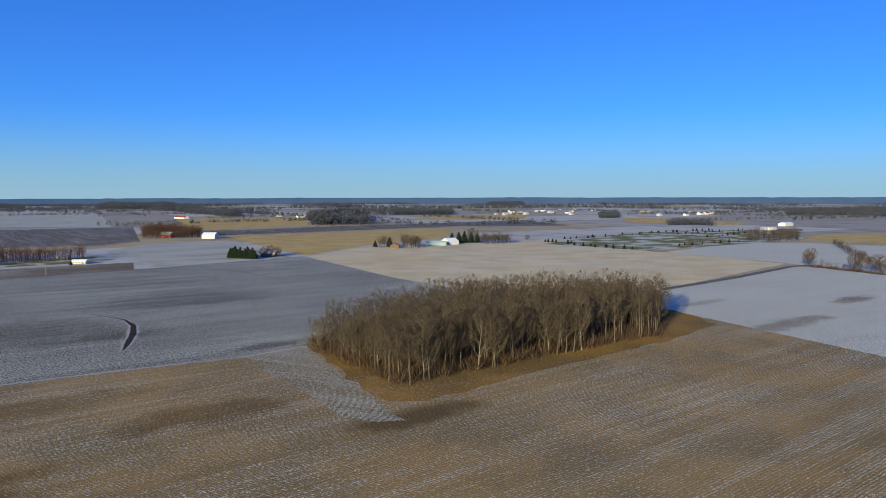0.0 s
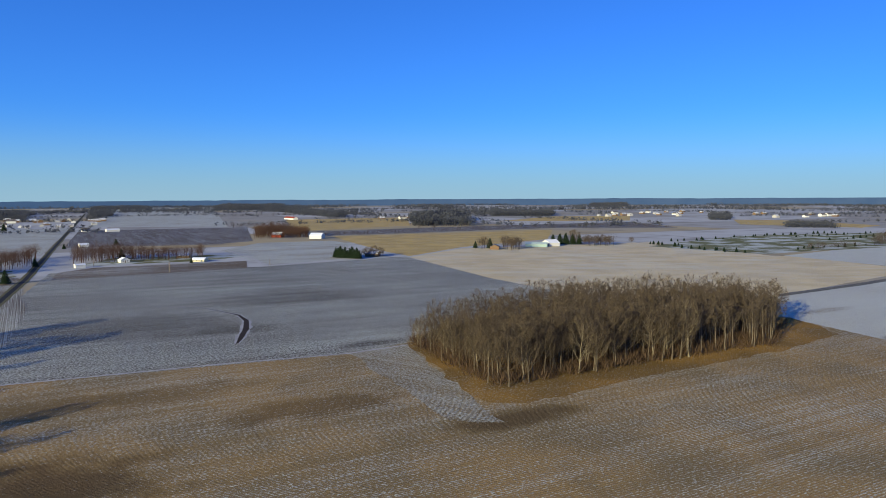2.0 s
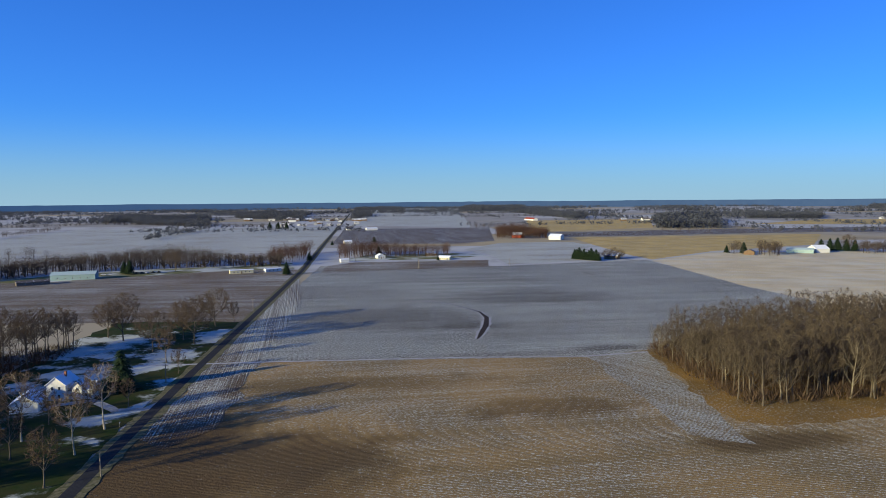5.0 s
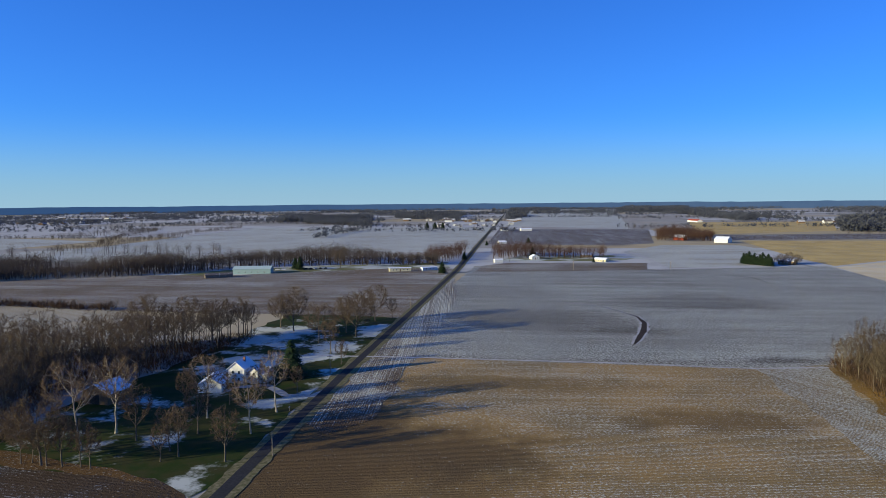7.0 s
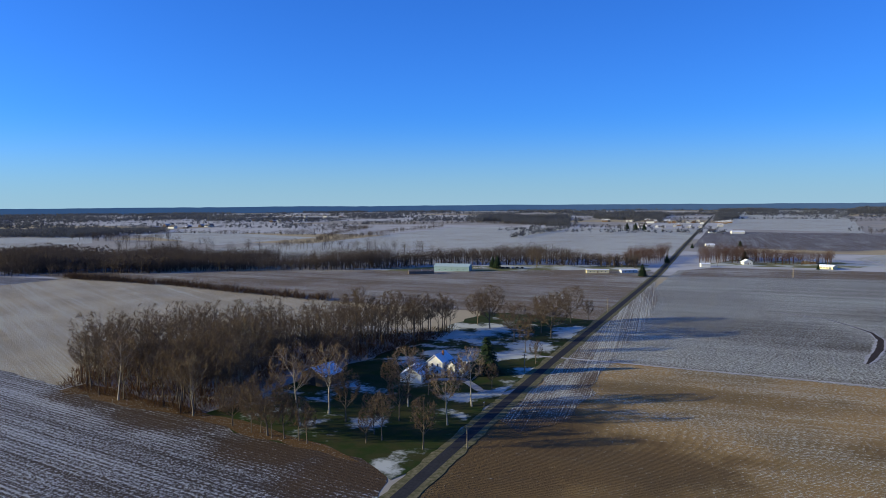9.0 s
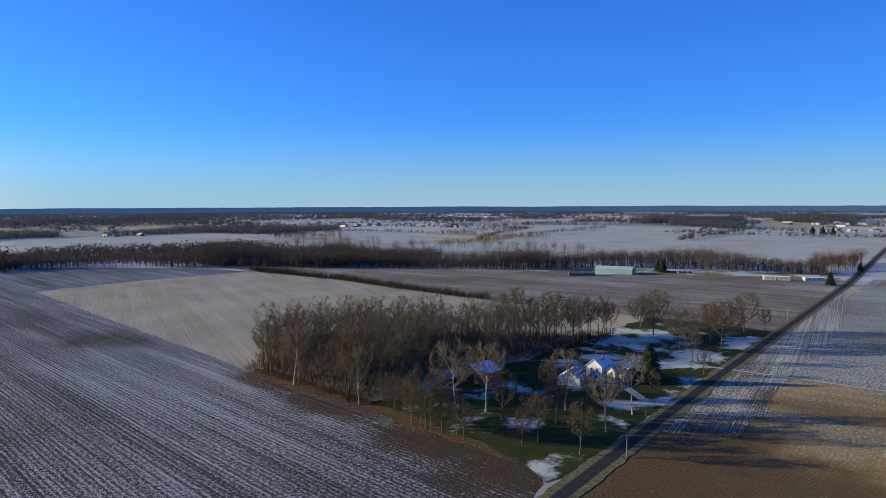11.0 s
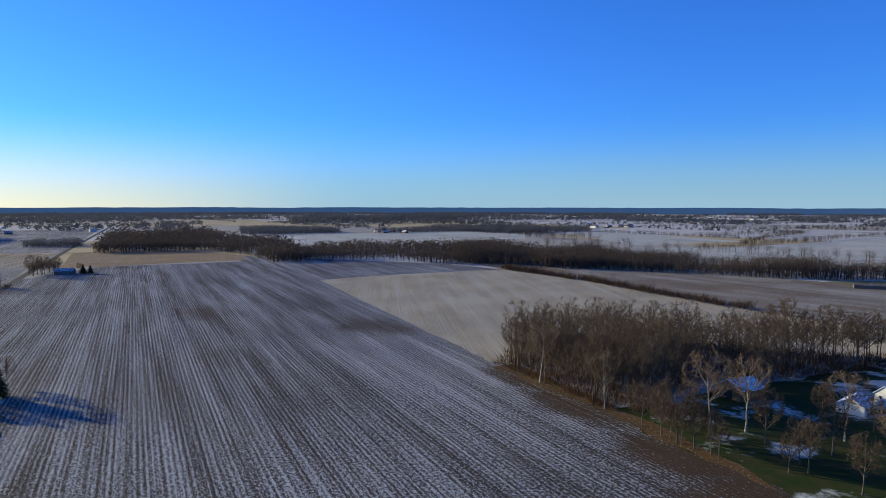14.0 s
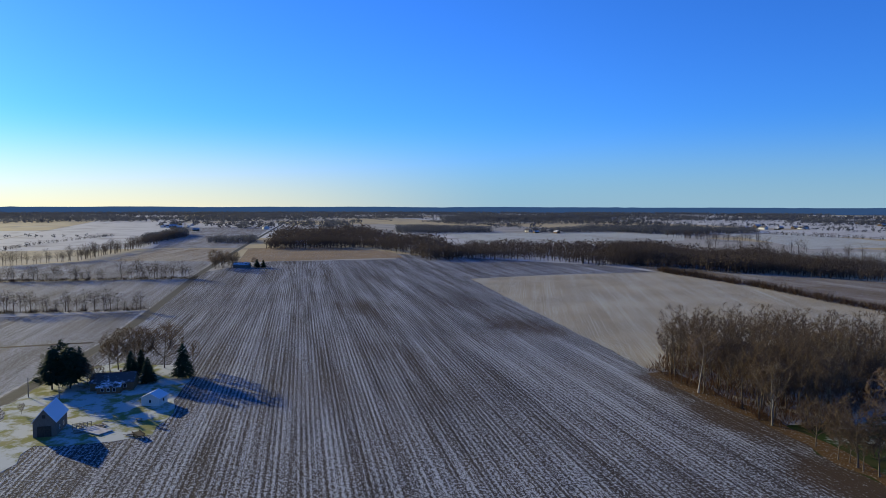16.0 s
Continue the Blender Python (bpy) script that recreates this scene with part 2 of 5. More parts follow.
MAT["asphalt"] = grain_material("asphalt", (0.03, 0.03, 0.032), (0.048, 0.048, 0.05), 1.5)
MAT["verge"] = grain_material("verge", (0.075, 0.075, 0.03), (0.22, 0.19, 0.11), 0.9)
MAT["asphalt_pale"] = grain_material("asphalt_pale", (0.05, 0.048, 0.046), (0.075, 0.072, 0.068), 1.5)
MAT["gravel"] = grain_material("gravel", (0.30, 0.27, 0.22), (0.45, 0.43, 0.40), 1.2)
MAT["snow_lane"] = grain_material("snow_lane", (0.55, 0.55, 0.55), (0.35, 0.32, 0.28), 0.6)
MAT["wet_soil"] = grain_material("wet_soil", (0.035, 0.028, 0.022), (0.06, 0.045, 0.035), 0.8)
MAT["verge_dark"] = grain_material("verge_dark", (0.085, 0.08, 0.065), (0.22, 0.21, 0.19), 0.4)
MAT["bark"] = grain_material("bark", (0.09, 0.072, 0.055), (0.17, 0.14, 0.105), 3.0)
MAT["pale_bark"] = grain_material("pale_bark", (0.26, 0.22, 0.165), (0.44, 0.39, 0.31), 1.2)
MAT["brush"] = grain_material("brush", (0.065, 0.042, 0.028), (0.105, 0.068, 0.042), 0.3)
MAT["red_twig"] = grain_material("red_twig", (0.085, 0.048, 0.034), (0.12, 0.072, 0.052), 0.2)
MAT["wood_twig"] = grain_material("wood_twig", (0.066, 0.049, 0.034), (0.105, 0.079, 0.054), 0.4)
MAT["red_brush"] = grain_material("red_brush", (0.07, 0.04, 0.024), (0.115, 0.066, 0.038), 0.3)
MAT["twig"] = grain_material("twig", (0.055, 0.04, 0.03), (0.09, 0.068, 0.05), 0.6)
MAT["tan_twig"] = grain_material("tan_twig", (0.15, 0.10, 0.06), (0.22, 0.15, 0.09), 0.6)
MAT["brown_twig"] = grain_material("brown_twig", (0.10, 0.07, 0.046), (0.16, 0.115, 0.076), 0.4)
MAT["mid_twig"] = grain_material("mid_twig", (0.072, 0.055, 0.044), (0.115, 0.09, 0.072), 0.2)
MAT["far_twig"] = grain_material("far_twig", (0.058, 0.05, 0.045), (0.09, 0.077, 0.068), 0.05)
MAT["needle"] = grain_material("needle", (0.018, 0.035, 0.018), (0.04, 0.06, 0.03), 1.0)
# grey bark of far trees, its colour pushed towards blue for haze
MAT["hazed_far_wood"] = grain_material("hazed_far_wood", (0.075, 0.080, 0.092), (0.11, 0.116, 0.13), 0.02)


def edge_bark():
    """Bark that is grey-brown on most trees and pale on some."""
    m = Nodes("bark_light")
    each = m.t.nodes.new("ShaderNodeObjectInfo").outputs["Random"]
    f = m.noise(1.5, 5.0, rough=0.65)
    dark = m.mix(m.ramp(f, 0.3, 0.7), (0.07, 0.055, 0.04), (0.13, 0.104, 0.074))
    pale = m.mix(m.ramp(f, 0.3, 0.7), (0.17, 0.14, 0.095), (0.27, 0.23, 0.16))
    return m.done(m.mix(m.ramp(each, 0.6, 1.0), dark, pale), f, 0.3, 0.05)


MAT["bark_light"] = edge_bark()
# skyline: bluish base and a blue glow paint in the distant haze
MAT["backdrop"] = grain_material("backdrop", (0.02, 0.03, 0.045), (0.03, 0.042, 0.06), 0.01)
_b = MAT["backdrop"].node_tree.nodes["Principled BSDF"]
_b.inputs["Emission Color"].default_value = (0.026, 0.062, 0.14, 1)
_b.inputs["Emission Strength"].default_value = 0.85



def airy(mat, share):
    """Lets part of the light through a thin crown of twigs."""
    t = mat.node_tree
    body, out = t.nodes["Principled BSDF"], t.nodes["Material Output"]
    thin = t.nodes.new("ShaderNodeBsdfTranslucent")
    t.links.new(body.inputs["Base Color"].links[0].from_socket, thin.inputs["Color"])
    both = t.nodes.new("ShaderNodeMixShader")
    both.inputs[0].default_value = share
    t.links.new(body.outputs[0], both.inputs[1])
    t.links.new(thin.outputs[0], both.inputs[2])
    t.links.new(both.outputs[0], out.inputs["Surface"])


for key, share in (("hazed_far_wood", 0.35), ("mid_twig", 0.18), ("red_twig", 0.25), ("brown_twig", 0.35), ("tan_twig", 0.35), ("red_brush", 0.3)):
    airy(MAT[key], share)


# ---- building helpers ----
def mesh_object(name, verts, faces, material, parent=None, smooth=False):
    me = bpy.data.meshes.new(name)
    me.from_pydata([tuple(v) for v in verts], [], faces)
    me.materials.append(material)
    me.update()
    ob = new(name, me)
    if parent is not None:
        ob.parent = parent
    return ob


def ragged(corners, rough, seed):
    """Corners joined by slightly wandering edges."""
    rng = random.Random(seed)
    out = []
    for (x0, y0), (x1, y1) in zip(corners, corners[1:] + corners[:1]):
        length = math.hypot(x1 - x0, y1 - y0)
        n = max(1, min(int(length / (3.5 * rough)), 60))
        nx, ny = -(y1 - y0) / max(length, 0.1), (x1 - x0) / max(length, 0.1)
        for i in range(n):
            f = i / n
            k = 0 if i == 0 else rng.uniform(-rough, rough)
            out.append((x0 + (x1 - x0) * f + nx * k, y0 + (y1 - y0) * f + ny * k))
    return out


def sheet(name, corners, z, material, label, category="field", rough=0.5):
    """A flat piece of land with an uneven outline."""
    verts = [(x, y, z) for x, y in ragged(corners, rough, len(name) + int(abs(corners[0][0])))]
    ob = mesh_object(name, verts, [tuple(range(len(verts)))], material)
    if ob.data.polygons[0].normal.z < 0:
        ob.data.flip_normals()
    return tagged(ob, label, category, kind="structure")


ground = mesh_object("ground", [(4990 * math.cos(a), 4990 * math.sin(a), 0) for a in np.linspace(0, 2 * math.pi, 73)[:-1]], [tuple(range(72))], MAT["far_land"])
tagged(ground, "flat snow-dusted farmland reaching to the horizon", "ground", kind="structure")

FIELDS = [
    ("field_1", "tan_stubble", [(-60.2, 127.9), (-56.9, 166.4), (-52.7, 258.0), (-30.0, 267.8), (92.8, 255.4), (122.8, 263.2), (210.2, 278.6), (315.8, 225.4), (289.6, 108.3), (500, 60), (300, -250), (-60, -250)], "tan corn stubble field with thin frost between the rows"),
    ("field_2", "frost_plough", [(-52.7, 258.0), (-23.2, 653.9), (57.4, 651.6), (142.0, 619.3), (298.2, 648.8), (275.8, 444.1), (275.1, 364.4), (210.2, 278.6), (122.8, 263.2), (92.8, 255.4), (-30.0, 267.8)], "grey ploughed field dusted with frost"),
    ("field_3", "pale_tan", [(299.3, 638.1), (406.2, 717.3), (611.0, 684.5), (679.5, 690.5), (627.6, 464.0), (640.6, 444.7), (611.4, 313.1), (379.3, 275.3), (210.2, 278.6), (275.1, 364.4), (275.8, 444.1)], "pale tan grass field thinly dusted with snow"),
    ("field_4", "deep_snow", [(379.3, 275.3), (582.0, 293.1), (600.8, 290.4), (586.4, 222.1), (900, 300), (500, 60), (289.6, 108.3), (315.8, 225.4)], "snow-covered field with brown bare patches"),
    ("field_5", "deep_snow", [(637.3, 456.6), (816.5, 484.2), (894.2, 437.0), (913.6, 347.6), (1500, 520), (594.8, 225.4), (610.4, 295.1), (616.5, 315.7)], "snow-covered field beyond a hedge line"),
    ("field_6", "golden", [(355.1, 1046.3), (499.9, 1032.0), (779.3, 1032.4), (596.6, 804.0), (415.3, 733.3), (305.0, 650.1), (306.7, 711.1), (327.4, 877.3)], "golden-brown stubble field"),
    ("field_7", "white_field", [(147.0, 834.1), (218.0, 948.9), (319.2, 940.8), (319.7, 856.8), (256.9, 740.0), (240.2, 660.0), (150.5, 627.9)], "snowy white field beside a farm lane"),
    ("field_8", "dark_plough", [(0.4, 1495.6), (311.8, 1465.4), (218.8, 989.5), (153.6, 948.8), (-17.3, 983.0)], "dark ploughed field"),
    ("field_9", "white_field", [(13.4, 1681.5), (259.1, 5108.9), (863.5, 5303.3), (277.7, 1482.2)], "smooth snow-covered field"),
    ("field_10", "white_field", [(-704.1, 663.9), (-579.6, 948.6), (-596.5, 1662.0), (-13.9, 1617.5), (-37.5, 867.7), (-335.3, 720.8)], "smooth snow-covered field"),
    ("field_11", "brown_field", [(-629.8, 459.3), (-52.0, 645.2), (-40.3, 617.4), (-53.3, 353.3), (-116.3, 371.0), (-215.6, 378.3), (-285.2, 392.3), (-521.6, 430.6)], "brown bean-stubble field with thin snow"),
    ("field_12", "snow_tan", [(-520.0, 241.0), (-515.7, 440.0), (-392.4, 421.9), (-238.2, 388.1), (-163.5, 347.2), (-166.5, 250.0), (-202.7, 165.7)], "pale stubble field with thin snow"),
    ("field_13", "row_field", [(-69.2, 147.3), (-95.7, 154.8), (-145.1, 165.6), (-206.6, 173.1), (-208.7, 170.6), (-520.0, 241.0), (-523.1, 317.0), (-507.0, 427.5), (-594.9, 416.4), (-819.6, 277.3), (-738.5, 248.8), (-758.2, 113.4), (-660.5, 37.9), (-340.2, -19.6), (-285.9, -33.8), (-241.7, -45.5), (-225, -85), (-120, -160), (-50, -150), (-56, 100)], "dark tilled field with snow lying along its rows"),
    ("field_14", "brown_strip", [(-993.3, 117.7), (-1011.3, 217.3), (-866.6, 284.1), (-758.7, 266.0), (-758.2, 113.4), (-756.5, 77.7)], "brown stubble strip"),
    ("field_15", "frosty", [(-633.2, -115.8), (-612.2, 28.3), (-437.8, -6.7), (-450.4, -83.0), (-320, -110)], "snowy field between hedgerows"),
    ("field_16", "frosty", [(-436.9, -80.5), (-429.7, -9.6), (-344.5, -23.3), (-280.3, -42.0), (-257.6, -48.3), (-215, -75), (-260, -75)], "snowy field beside the lane"),
    ("field_17", "frosty", [(-793.7, -144.6), (-841.1, -57.3), (-789.3, 54.4), (-616.9, 28.6), (-647.3, -118.3)], "snowy field between hedgerows"),
    ("field_18", "strip_rows", [(-832.7, -56.8), (-1025.2, 0.5), (-984.9, 105.3), (-781.5, 53.8)], "brown corn stubble strip"),
    ("field_19", "frosty", [(-1041.0, -6.7), (-1939.4, 71.3), (-1911.6, 287.2), (-996.1, 110.3)], "snowy field"),
    ("field_20", "white_field", [(-1380.1, 567.2), (-1288.4, 917.1), (-1127.1, 1012.8), (-940.6, 845.4), (-978.6, 626.4), (-1023.6, 479.6)], "snowy field behind the woodland belt"),
    ("field_21", "white_field", [(-1135.5, 1122.0), (-1081.2, 1284.3), (-665.3, 1096.9), (-697.5, 854.6)], "snowy field"),
    ("field_22", "golden", [(506.6, 1889.0), (881.6, 1893.9), (630.9, 1342.2), (381.1, 1241.8), (401.6, 1457.2)], "golden stubble field"),
    ("field_23", "dark_plough", [(382.9, 1215.7), (598.7, 1235.5), (1166.0, 1244.3), (1022.7, 959.6), (821.7, 1088.5), (515.4, 1063.9), (353.2, 1066.6)], "grey weedy strip along a creek"),
    ("field_24", "golden", [(961.8, 470.2), (1089.7, 507.4), (1219.6, 464.9), (955.3, 363.6)], "golden stubble field"),
    ("field_25", "lawn_pale", [(616.6, 626.4), (918.2, 723.8), (1264.2, 618.8), (949.8, 464.3), (688.0, 477.7), (635.4, 477.3)], "pale green tree nursery ground"),
    ("field_26", "golden", [(916.9, 1447.8), (1287.0, 1704.8), (1503.0, 1604.1), (1220.8, 1302.8)], "tan field"),
    ("field_27", "golden", [(1478.7, 1203.7), (1533.4, 1100.9), (1430.2, 810.1), (1298.7, 771.3), (1246.6, 998.7)], "golden field"),
    ("field_28", "brown_field", [(-16.0, 656.1), (10.5, 686.6), (144.6, 683.8), (130.5, 616.1), (-21.0, 594.8)], "brown strip of bare field"),
    ("headland_1", "headland", [(92.8, 257.6), (120.4, 260.8), (106.6, 189.2), (101.5, 155.2), (89.0, 164.5)], "frosty headland rows beside the wood"),
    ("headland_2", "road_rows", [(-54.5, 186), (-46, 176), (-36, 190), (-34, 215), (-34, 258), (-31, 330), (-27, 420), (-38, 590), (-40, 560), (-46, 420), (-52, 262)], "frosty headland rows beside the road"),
    ("grass_margin", "margin", [(120.4, 260.8), (107.2, 190.4), (107.1, 173.1), (117.0, 166.4), (152.4, 170.3), (250.8, 175.8), (297.8, 184.0), (316.7, 222.5), (256.5, 243.8), (170.8, 270.4)], "golden-brown dry grass margin round the wood"),
    ("lawn_1", "lawn", [(-137.4, 156.6), (-112.2, 150.3), (-77.4, 145.5), (-65.3, 136.1), (-61.6, 145.2), (-61.7, 162.5), (-57.8, 261.2), (-51.5, 361.1), (-116.3, 371.0), (-120.0, 309.2), (-125.7, 237.5), (-135.7, 176.6)], "homestead lawn with thin snow and green grass"),
    ("grass_margin_2", "leaf_litter", [(-201.8, 165.7), (-138.2, 156.4), (-97.4, 146.6), (-76.0, 142.9), (-84.9, 147.7), (-123.2, 160.1), (-168.8, 168.2), (-201.0, 175.1)], "dry brown grass edge of the wood"),
    ("yard_2", "yard", [(-201.8, -38.3), (-241.7, -45.5), (-261.3, -39.3), (-287.3, -30.2), (-293.2, -13.1), (-275.3, 11.0), (-255.5, 10.1), (-222.8, 3.8), (-197.4, -2.5), (-195.5, -12.0), (-199.5, -30.5), (-150, -40), (-160, -50)], "farmyard grass with melting snow"),
    ("yard_3", "lawn_pale", [(-326.4, 573.9), (-231.5, 569.3), (-120.1, 624.7), (-46.4, 636.1), (-50.6, 692.7), (-181.6, 653.9)], "snowy grass by the sheds"),
    ("yard_4", "lawn_pale", [(-7.0, 705.6), (28.4, 784.3), (126.5, 777.3), (156.7, 742.0), (110.4, 705.2)], "frosty lawns of roadside houses"),
]
MAT["lawn_pale"] = lawn_material("lawn_pale", (0.16, 0.17, 0.07), (0.22, 0.20, 0.10), 0.42, 0.03)
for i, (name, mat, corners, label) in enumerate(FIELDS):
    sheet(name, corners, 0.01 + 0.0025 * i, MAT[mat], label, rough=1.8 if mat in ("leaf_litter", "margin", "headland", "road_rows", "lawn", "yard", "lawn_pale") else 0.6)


def ribbon(name, pts, width, z, material, label, category, wander=0.12):
    """A strip of ground along a line of points, with slightly uneven edges."""
    rng = random.Random(len(name) + len(pts))
    line = []
    for i in range(len(pts) - 1):
        (x0, y0), (x1, y1) = pts[i], pts[i + 1]
        w0, w1 = (width[i], width[i + 1]) if isinstance(width, tuple) else (width, width)
        n = max(1, min(int(math.hypot(x1 - x0, y1 - y0) / 2.5), 50))
        line += [(x0 + (x1 - x0) * k / n, y0 + (y1 - y0) * k / n, w0 + (w1 - w0) * k / n) for k in range(n)]
    line.append((*pts[-1], width[-1] if isinstance(width, tuple) else width))
    verts, faces = [], []
    for i, (x, y, w) in enumerate(line):
        a, b = Vector(line[max(i - 2, 0)][:2]), Vector(line[min(i + 2, len(line) - 1)][:2])
        d = (b - a).normalized()
        s = Vector((d.y, -d.x)) * w / 2
        p, q = 1 + rng.uniform(-wander, wander), 1 + rng.uniform(-wander, wander)
        verts += [(x - s.x * p, y - s.y * p, z), (x + s.x * q, y + s.y * q, z)]
        if i:
            k = 2 * i
            faces.append((k - 2, k - 1, k + 1, k))
    return tagged(mesh_object(name, verts, faces, material), label, category, kind="structure")


ROAD_1 = [(-66, -60), (-59.6, 130.2), (-59.1, 147.2), (-55.8, 247.4), (-37.7, 613.3), (-16.0, 1496.5), (25.9, 3122.7)]
ribbon("verge_1", ROAD_1, 7.4, 0.105, MAT["verge"], "dry grass verge beside the road", "verge")
ribbon("road_1", ROAD_1, 3.3, 0.118, MAT["asphalt"], "narrow dark asphalt country road", "road", 0.02)
ROAD_2 = [(-190, -110), (-246.5, -46.4), (-281.7, -36.9), (-340.7, -20.8), (-431.9, -3.7), (-635.8, 31.8), (-1035.9, 114.8), (-3278.5, 598.2)]
ribbon("verge_2", ROAD_2, 6.6, 0.105, MAT["verge_dark"], "dry grass verge beside the road", "verge")
ribbon("road_2", ROAD_2, 5.0, 0.118, MAT["asphalt_pale"], "grey country road", "road", 0.02)
ribbon("lane_1", [(-56.3, 220.1), (-59.9, 212.3), (-68.8, 212.8), (-78.8, 224.6), (-88.2, 221.3), (-91.5, 213.8)], 3.2, 0.112, MAT["gravel"], "frosty gravel driveway loop", "driveway")
ribbon("lane_2", [(154.6, 828.3), (155.5, 724.9), (150.5, 627.9)], 4, 0.112, MAT["snow_lane"], "snow-covered farm lane", "lane")
DITCH = [(22.6, 437.9), (39.6, 419.2), (60.1, 401.9), (67.7, 383.5), (73.0, 367.5), (72.8, 349.1), (68.1, 327.6), (61.9, 308.7), (57.6, 296.1)]
ribbon("ditch_bank", DITCH, (1.0, 1.6, 2.4, 2.8, 3.2, 4.6, 5.0, 4.4, 2.4), 0.108, MAT["snow_lane"], "snow-lined banks of the grass waterway", "bank", 0.3)
ribbon("ditch_1", DITCH, (0.3, 0.5, 0.8, 1.0, 1.4, 2.6, 3.0, 2.4, 1.0), 0.112, MAT["wet_soil"], "dark curving grass waterway in the field", "ditch", 0.2)
ribbon("ditch_2", [(188.6, 564.9), (198.3, 552.2), (198.3, 526.7)], (0.8, 1.6, 1.0), 0.112, MAT["wet_soil"], "dark drainage ditch", "ditch")
ribbon("field_edge", [(-79.5, 270.2), (-30.0, 267.8), (46.1, 261.9), (92.8, 255.4), (120.1, 258.3)], 1.6, 0.112, MAT["snow_lane"], "thin snow line along the field edge", "field edge")
ribbon("creek_edge", [(379.3, 275.3), (477.3, 282.2), (591.2, 297.8), (612.4, 293.6), (586.4, 222.1)], 7, 0.112, MAT["verge_dark"], "dark weedy ditch between the fields", "ditch")
ribbon("field_edge_2", [(-343.6, -63.8), (-342.7, -48.8), (-340.7, -27.6)], 3, 0.112, MAT["wet_soil"], "dark weedy ditch beside the lane", "ditch")


# ---- trees ----
def tube(verts, faces, pts, radii, n):
    """A tapered tube along a line of points."""
    base = len(verts)
    for i, (p, r) in enumerate(zip(pts, radii)):
        d = (pts[min(i + 1, len(pts) - 1)] - pts[max(i - 1, 0)]).normalized()
        u = d.orthogonal().normalized()
        v = d.cross(u)
        for k in range(n):
            a = 2 * math.pi * k / n
            verts.append(p + (u * math.cos(a) + v * math.sin(a)) * r)
    for i in range(len(pts) - 1):
        for k in range(n):
            a, b = base + i * n + k, base + i * n + (k + 1) % n
            faces.append((a, b, b + n, a + n))


def bare_tree_data(seed, height, spread, limbs, twigs, low=0.35, thick=1.0, lift=1.0, forks=3):
    """A leafless tree: a trunk, limbs that rise into a domed crown, their branches, and thin twigs."""
    rng = random.Random(seed)
    wood, wood_f, fine, fine_f = [], [], [], []

    def jitter(s):
        return Vector((rng.uniform(-s, s), rng.uniform(-s, s), rng.uniform(-s, s)))

    top = height * 0.8
    trunk, p = [], Vector((0, 0, 0))
    lean = Vector((rng.uniform(-0.06, 0.06), rng.uniform(-0.06, 0.06), 1))
    for i in range(7):
        trunk.append(p.copy())
        p = p + lean * (top / 6) + Vector((rng.uniform(-1, 1), rng.uniform(-1, 1), 0)) * height * 0.012
    r0 = height * 0.0115 + 0.03
    tube(wood, wood_f, trunk, [r0 * (1.35 if i == 0 else 1) * (1 - 0.86 * i / 6) for i in range(7)], 6)
    foot = low * height
    half = (height - foot) / 2
    centre = Vector((trunk[4].x, trunk[4].y, foot + half))

    def tamed(q, most):
        """Draws a point that sticks out of the crown back to its outline."""
        d = q - centre
        k = math.sqrt((d.x / spread) ** 2 + (d.y / spread) ** 2 + (d.z / half) ** 2)
        return centre + d * (most / k) if k > most else q

    ends = []
    for i in range(limbs):
        u = 0.93 - 1.45 * (i + 0.5) / limbs
        a = i * 2.4 + rng.uniform(-0.5, 0.5)
        k = rng.uniform(0.66, 0.98)
        s = math.sqrt(1 - u * u) * spread * k
        end = centre + Vector((math.cos(a) * s, math.sin(a) * s, u * half * k))
        z0 = min(max(end.z - s * rng.uniform(1.1, 2.1) * (0.5 + lift * 0.6), foot * rng.uniform(0.75, 1.0)), top * 0.97)
        f = z0 / top * 6
        n = min(int(f), 5)
        start = trunk[n].lerp(trunk[n + 1], f - n)
        out = Vector((math.cos(a), math.sin(a), 0))
        mid = start.lerp(end, 0.5) + out * s * 0.12 - Vector((0, 0, s * 0.06)) + jitter(0.25)
        r = r0 * (1 - 0.8 * z0 / height) * 0.42
        tube(wood, wood_f, [start, mid, end], [r, r * 0.6, r * 0.18], 4)
        for g in (0.35, 0.6, 0.8, 1.0):
            q = start.lerp(mid, g * 2) if g < 0.5 else mid.lerp(end, g * 2 - 1)
            ends.append((q, (end - start).normalized() + (q - centre) / (spread + half), r * (1 - 0.75 * g)))
    for k in (4, 5, 6):
        ends.append((trunk[k], Vector((0, 0, 1.0)), r0 * 0.2))
    tips = []
    for p, d, r in ends:
        for k in range(forks):
            way = d.normalized() + jitter(1.1)
            way.z += 0.1
            q = tamed(p + way.normalized() * spread * rng.uniform(0.3, 0.7), 1.0 - 0.16 * rng.random())
            tube(wood, wood_f, [p, q], [max(r * 0.55, 0.03), 0.014], 3)
            tips.append((p, q))
    for k in range(twigs):
        p, q = tips[rng.randrange(len(tips))]
        s = p.lerp(q, rng.uniform(0.0, 1.0))
        d = (q - p).normalized() + jitter(0.8)
        d.normalize()
        e = tamed(s + d * rng.uniform(0.5, 1.25) * (0.55 + spread / 9), rng.uniform(0.92, 1.1))
        w = (d.orthogonal().normalized() * rng.uniform(-1, 1) + d.cross(d.orthogonal()).normalized() * rng.uniform(-1, 1)).normalized() * rng.uniform(0.018, 0.036) * thick
        b = len(fine)
        fine += [s - w, s + w, e]
        fine_f.append((b, b + 1, b + 2))
    return wood, wood_f, fine, fine_f


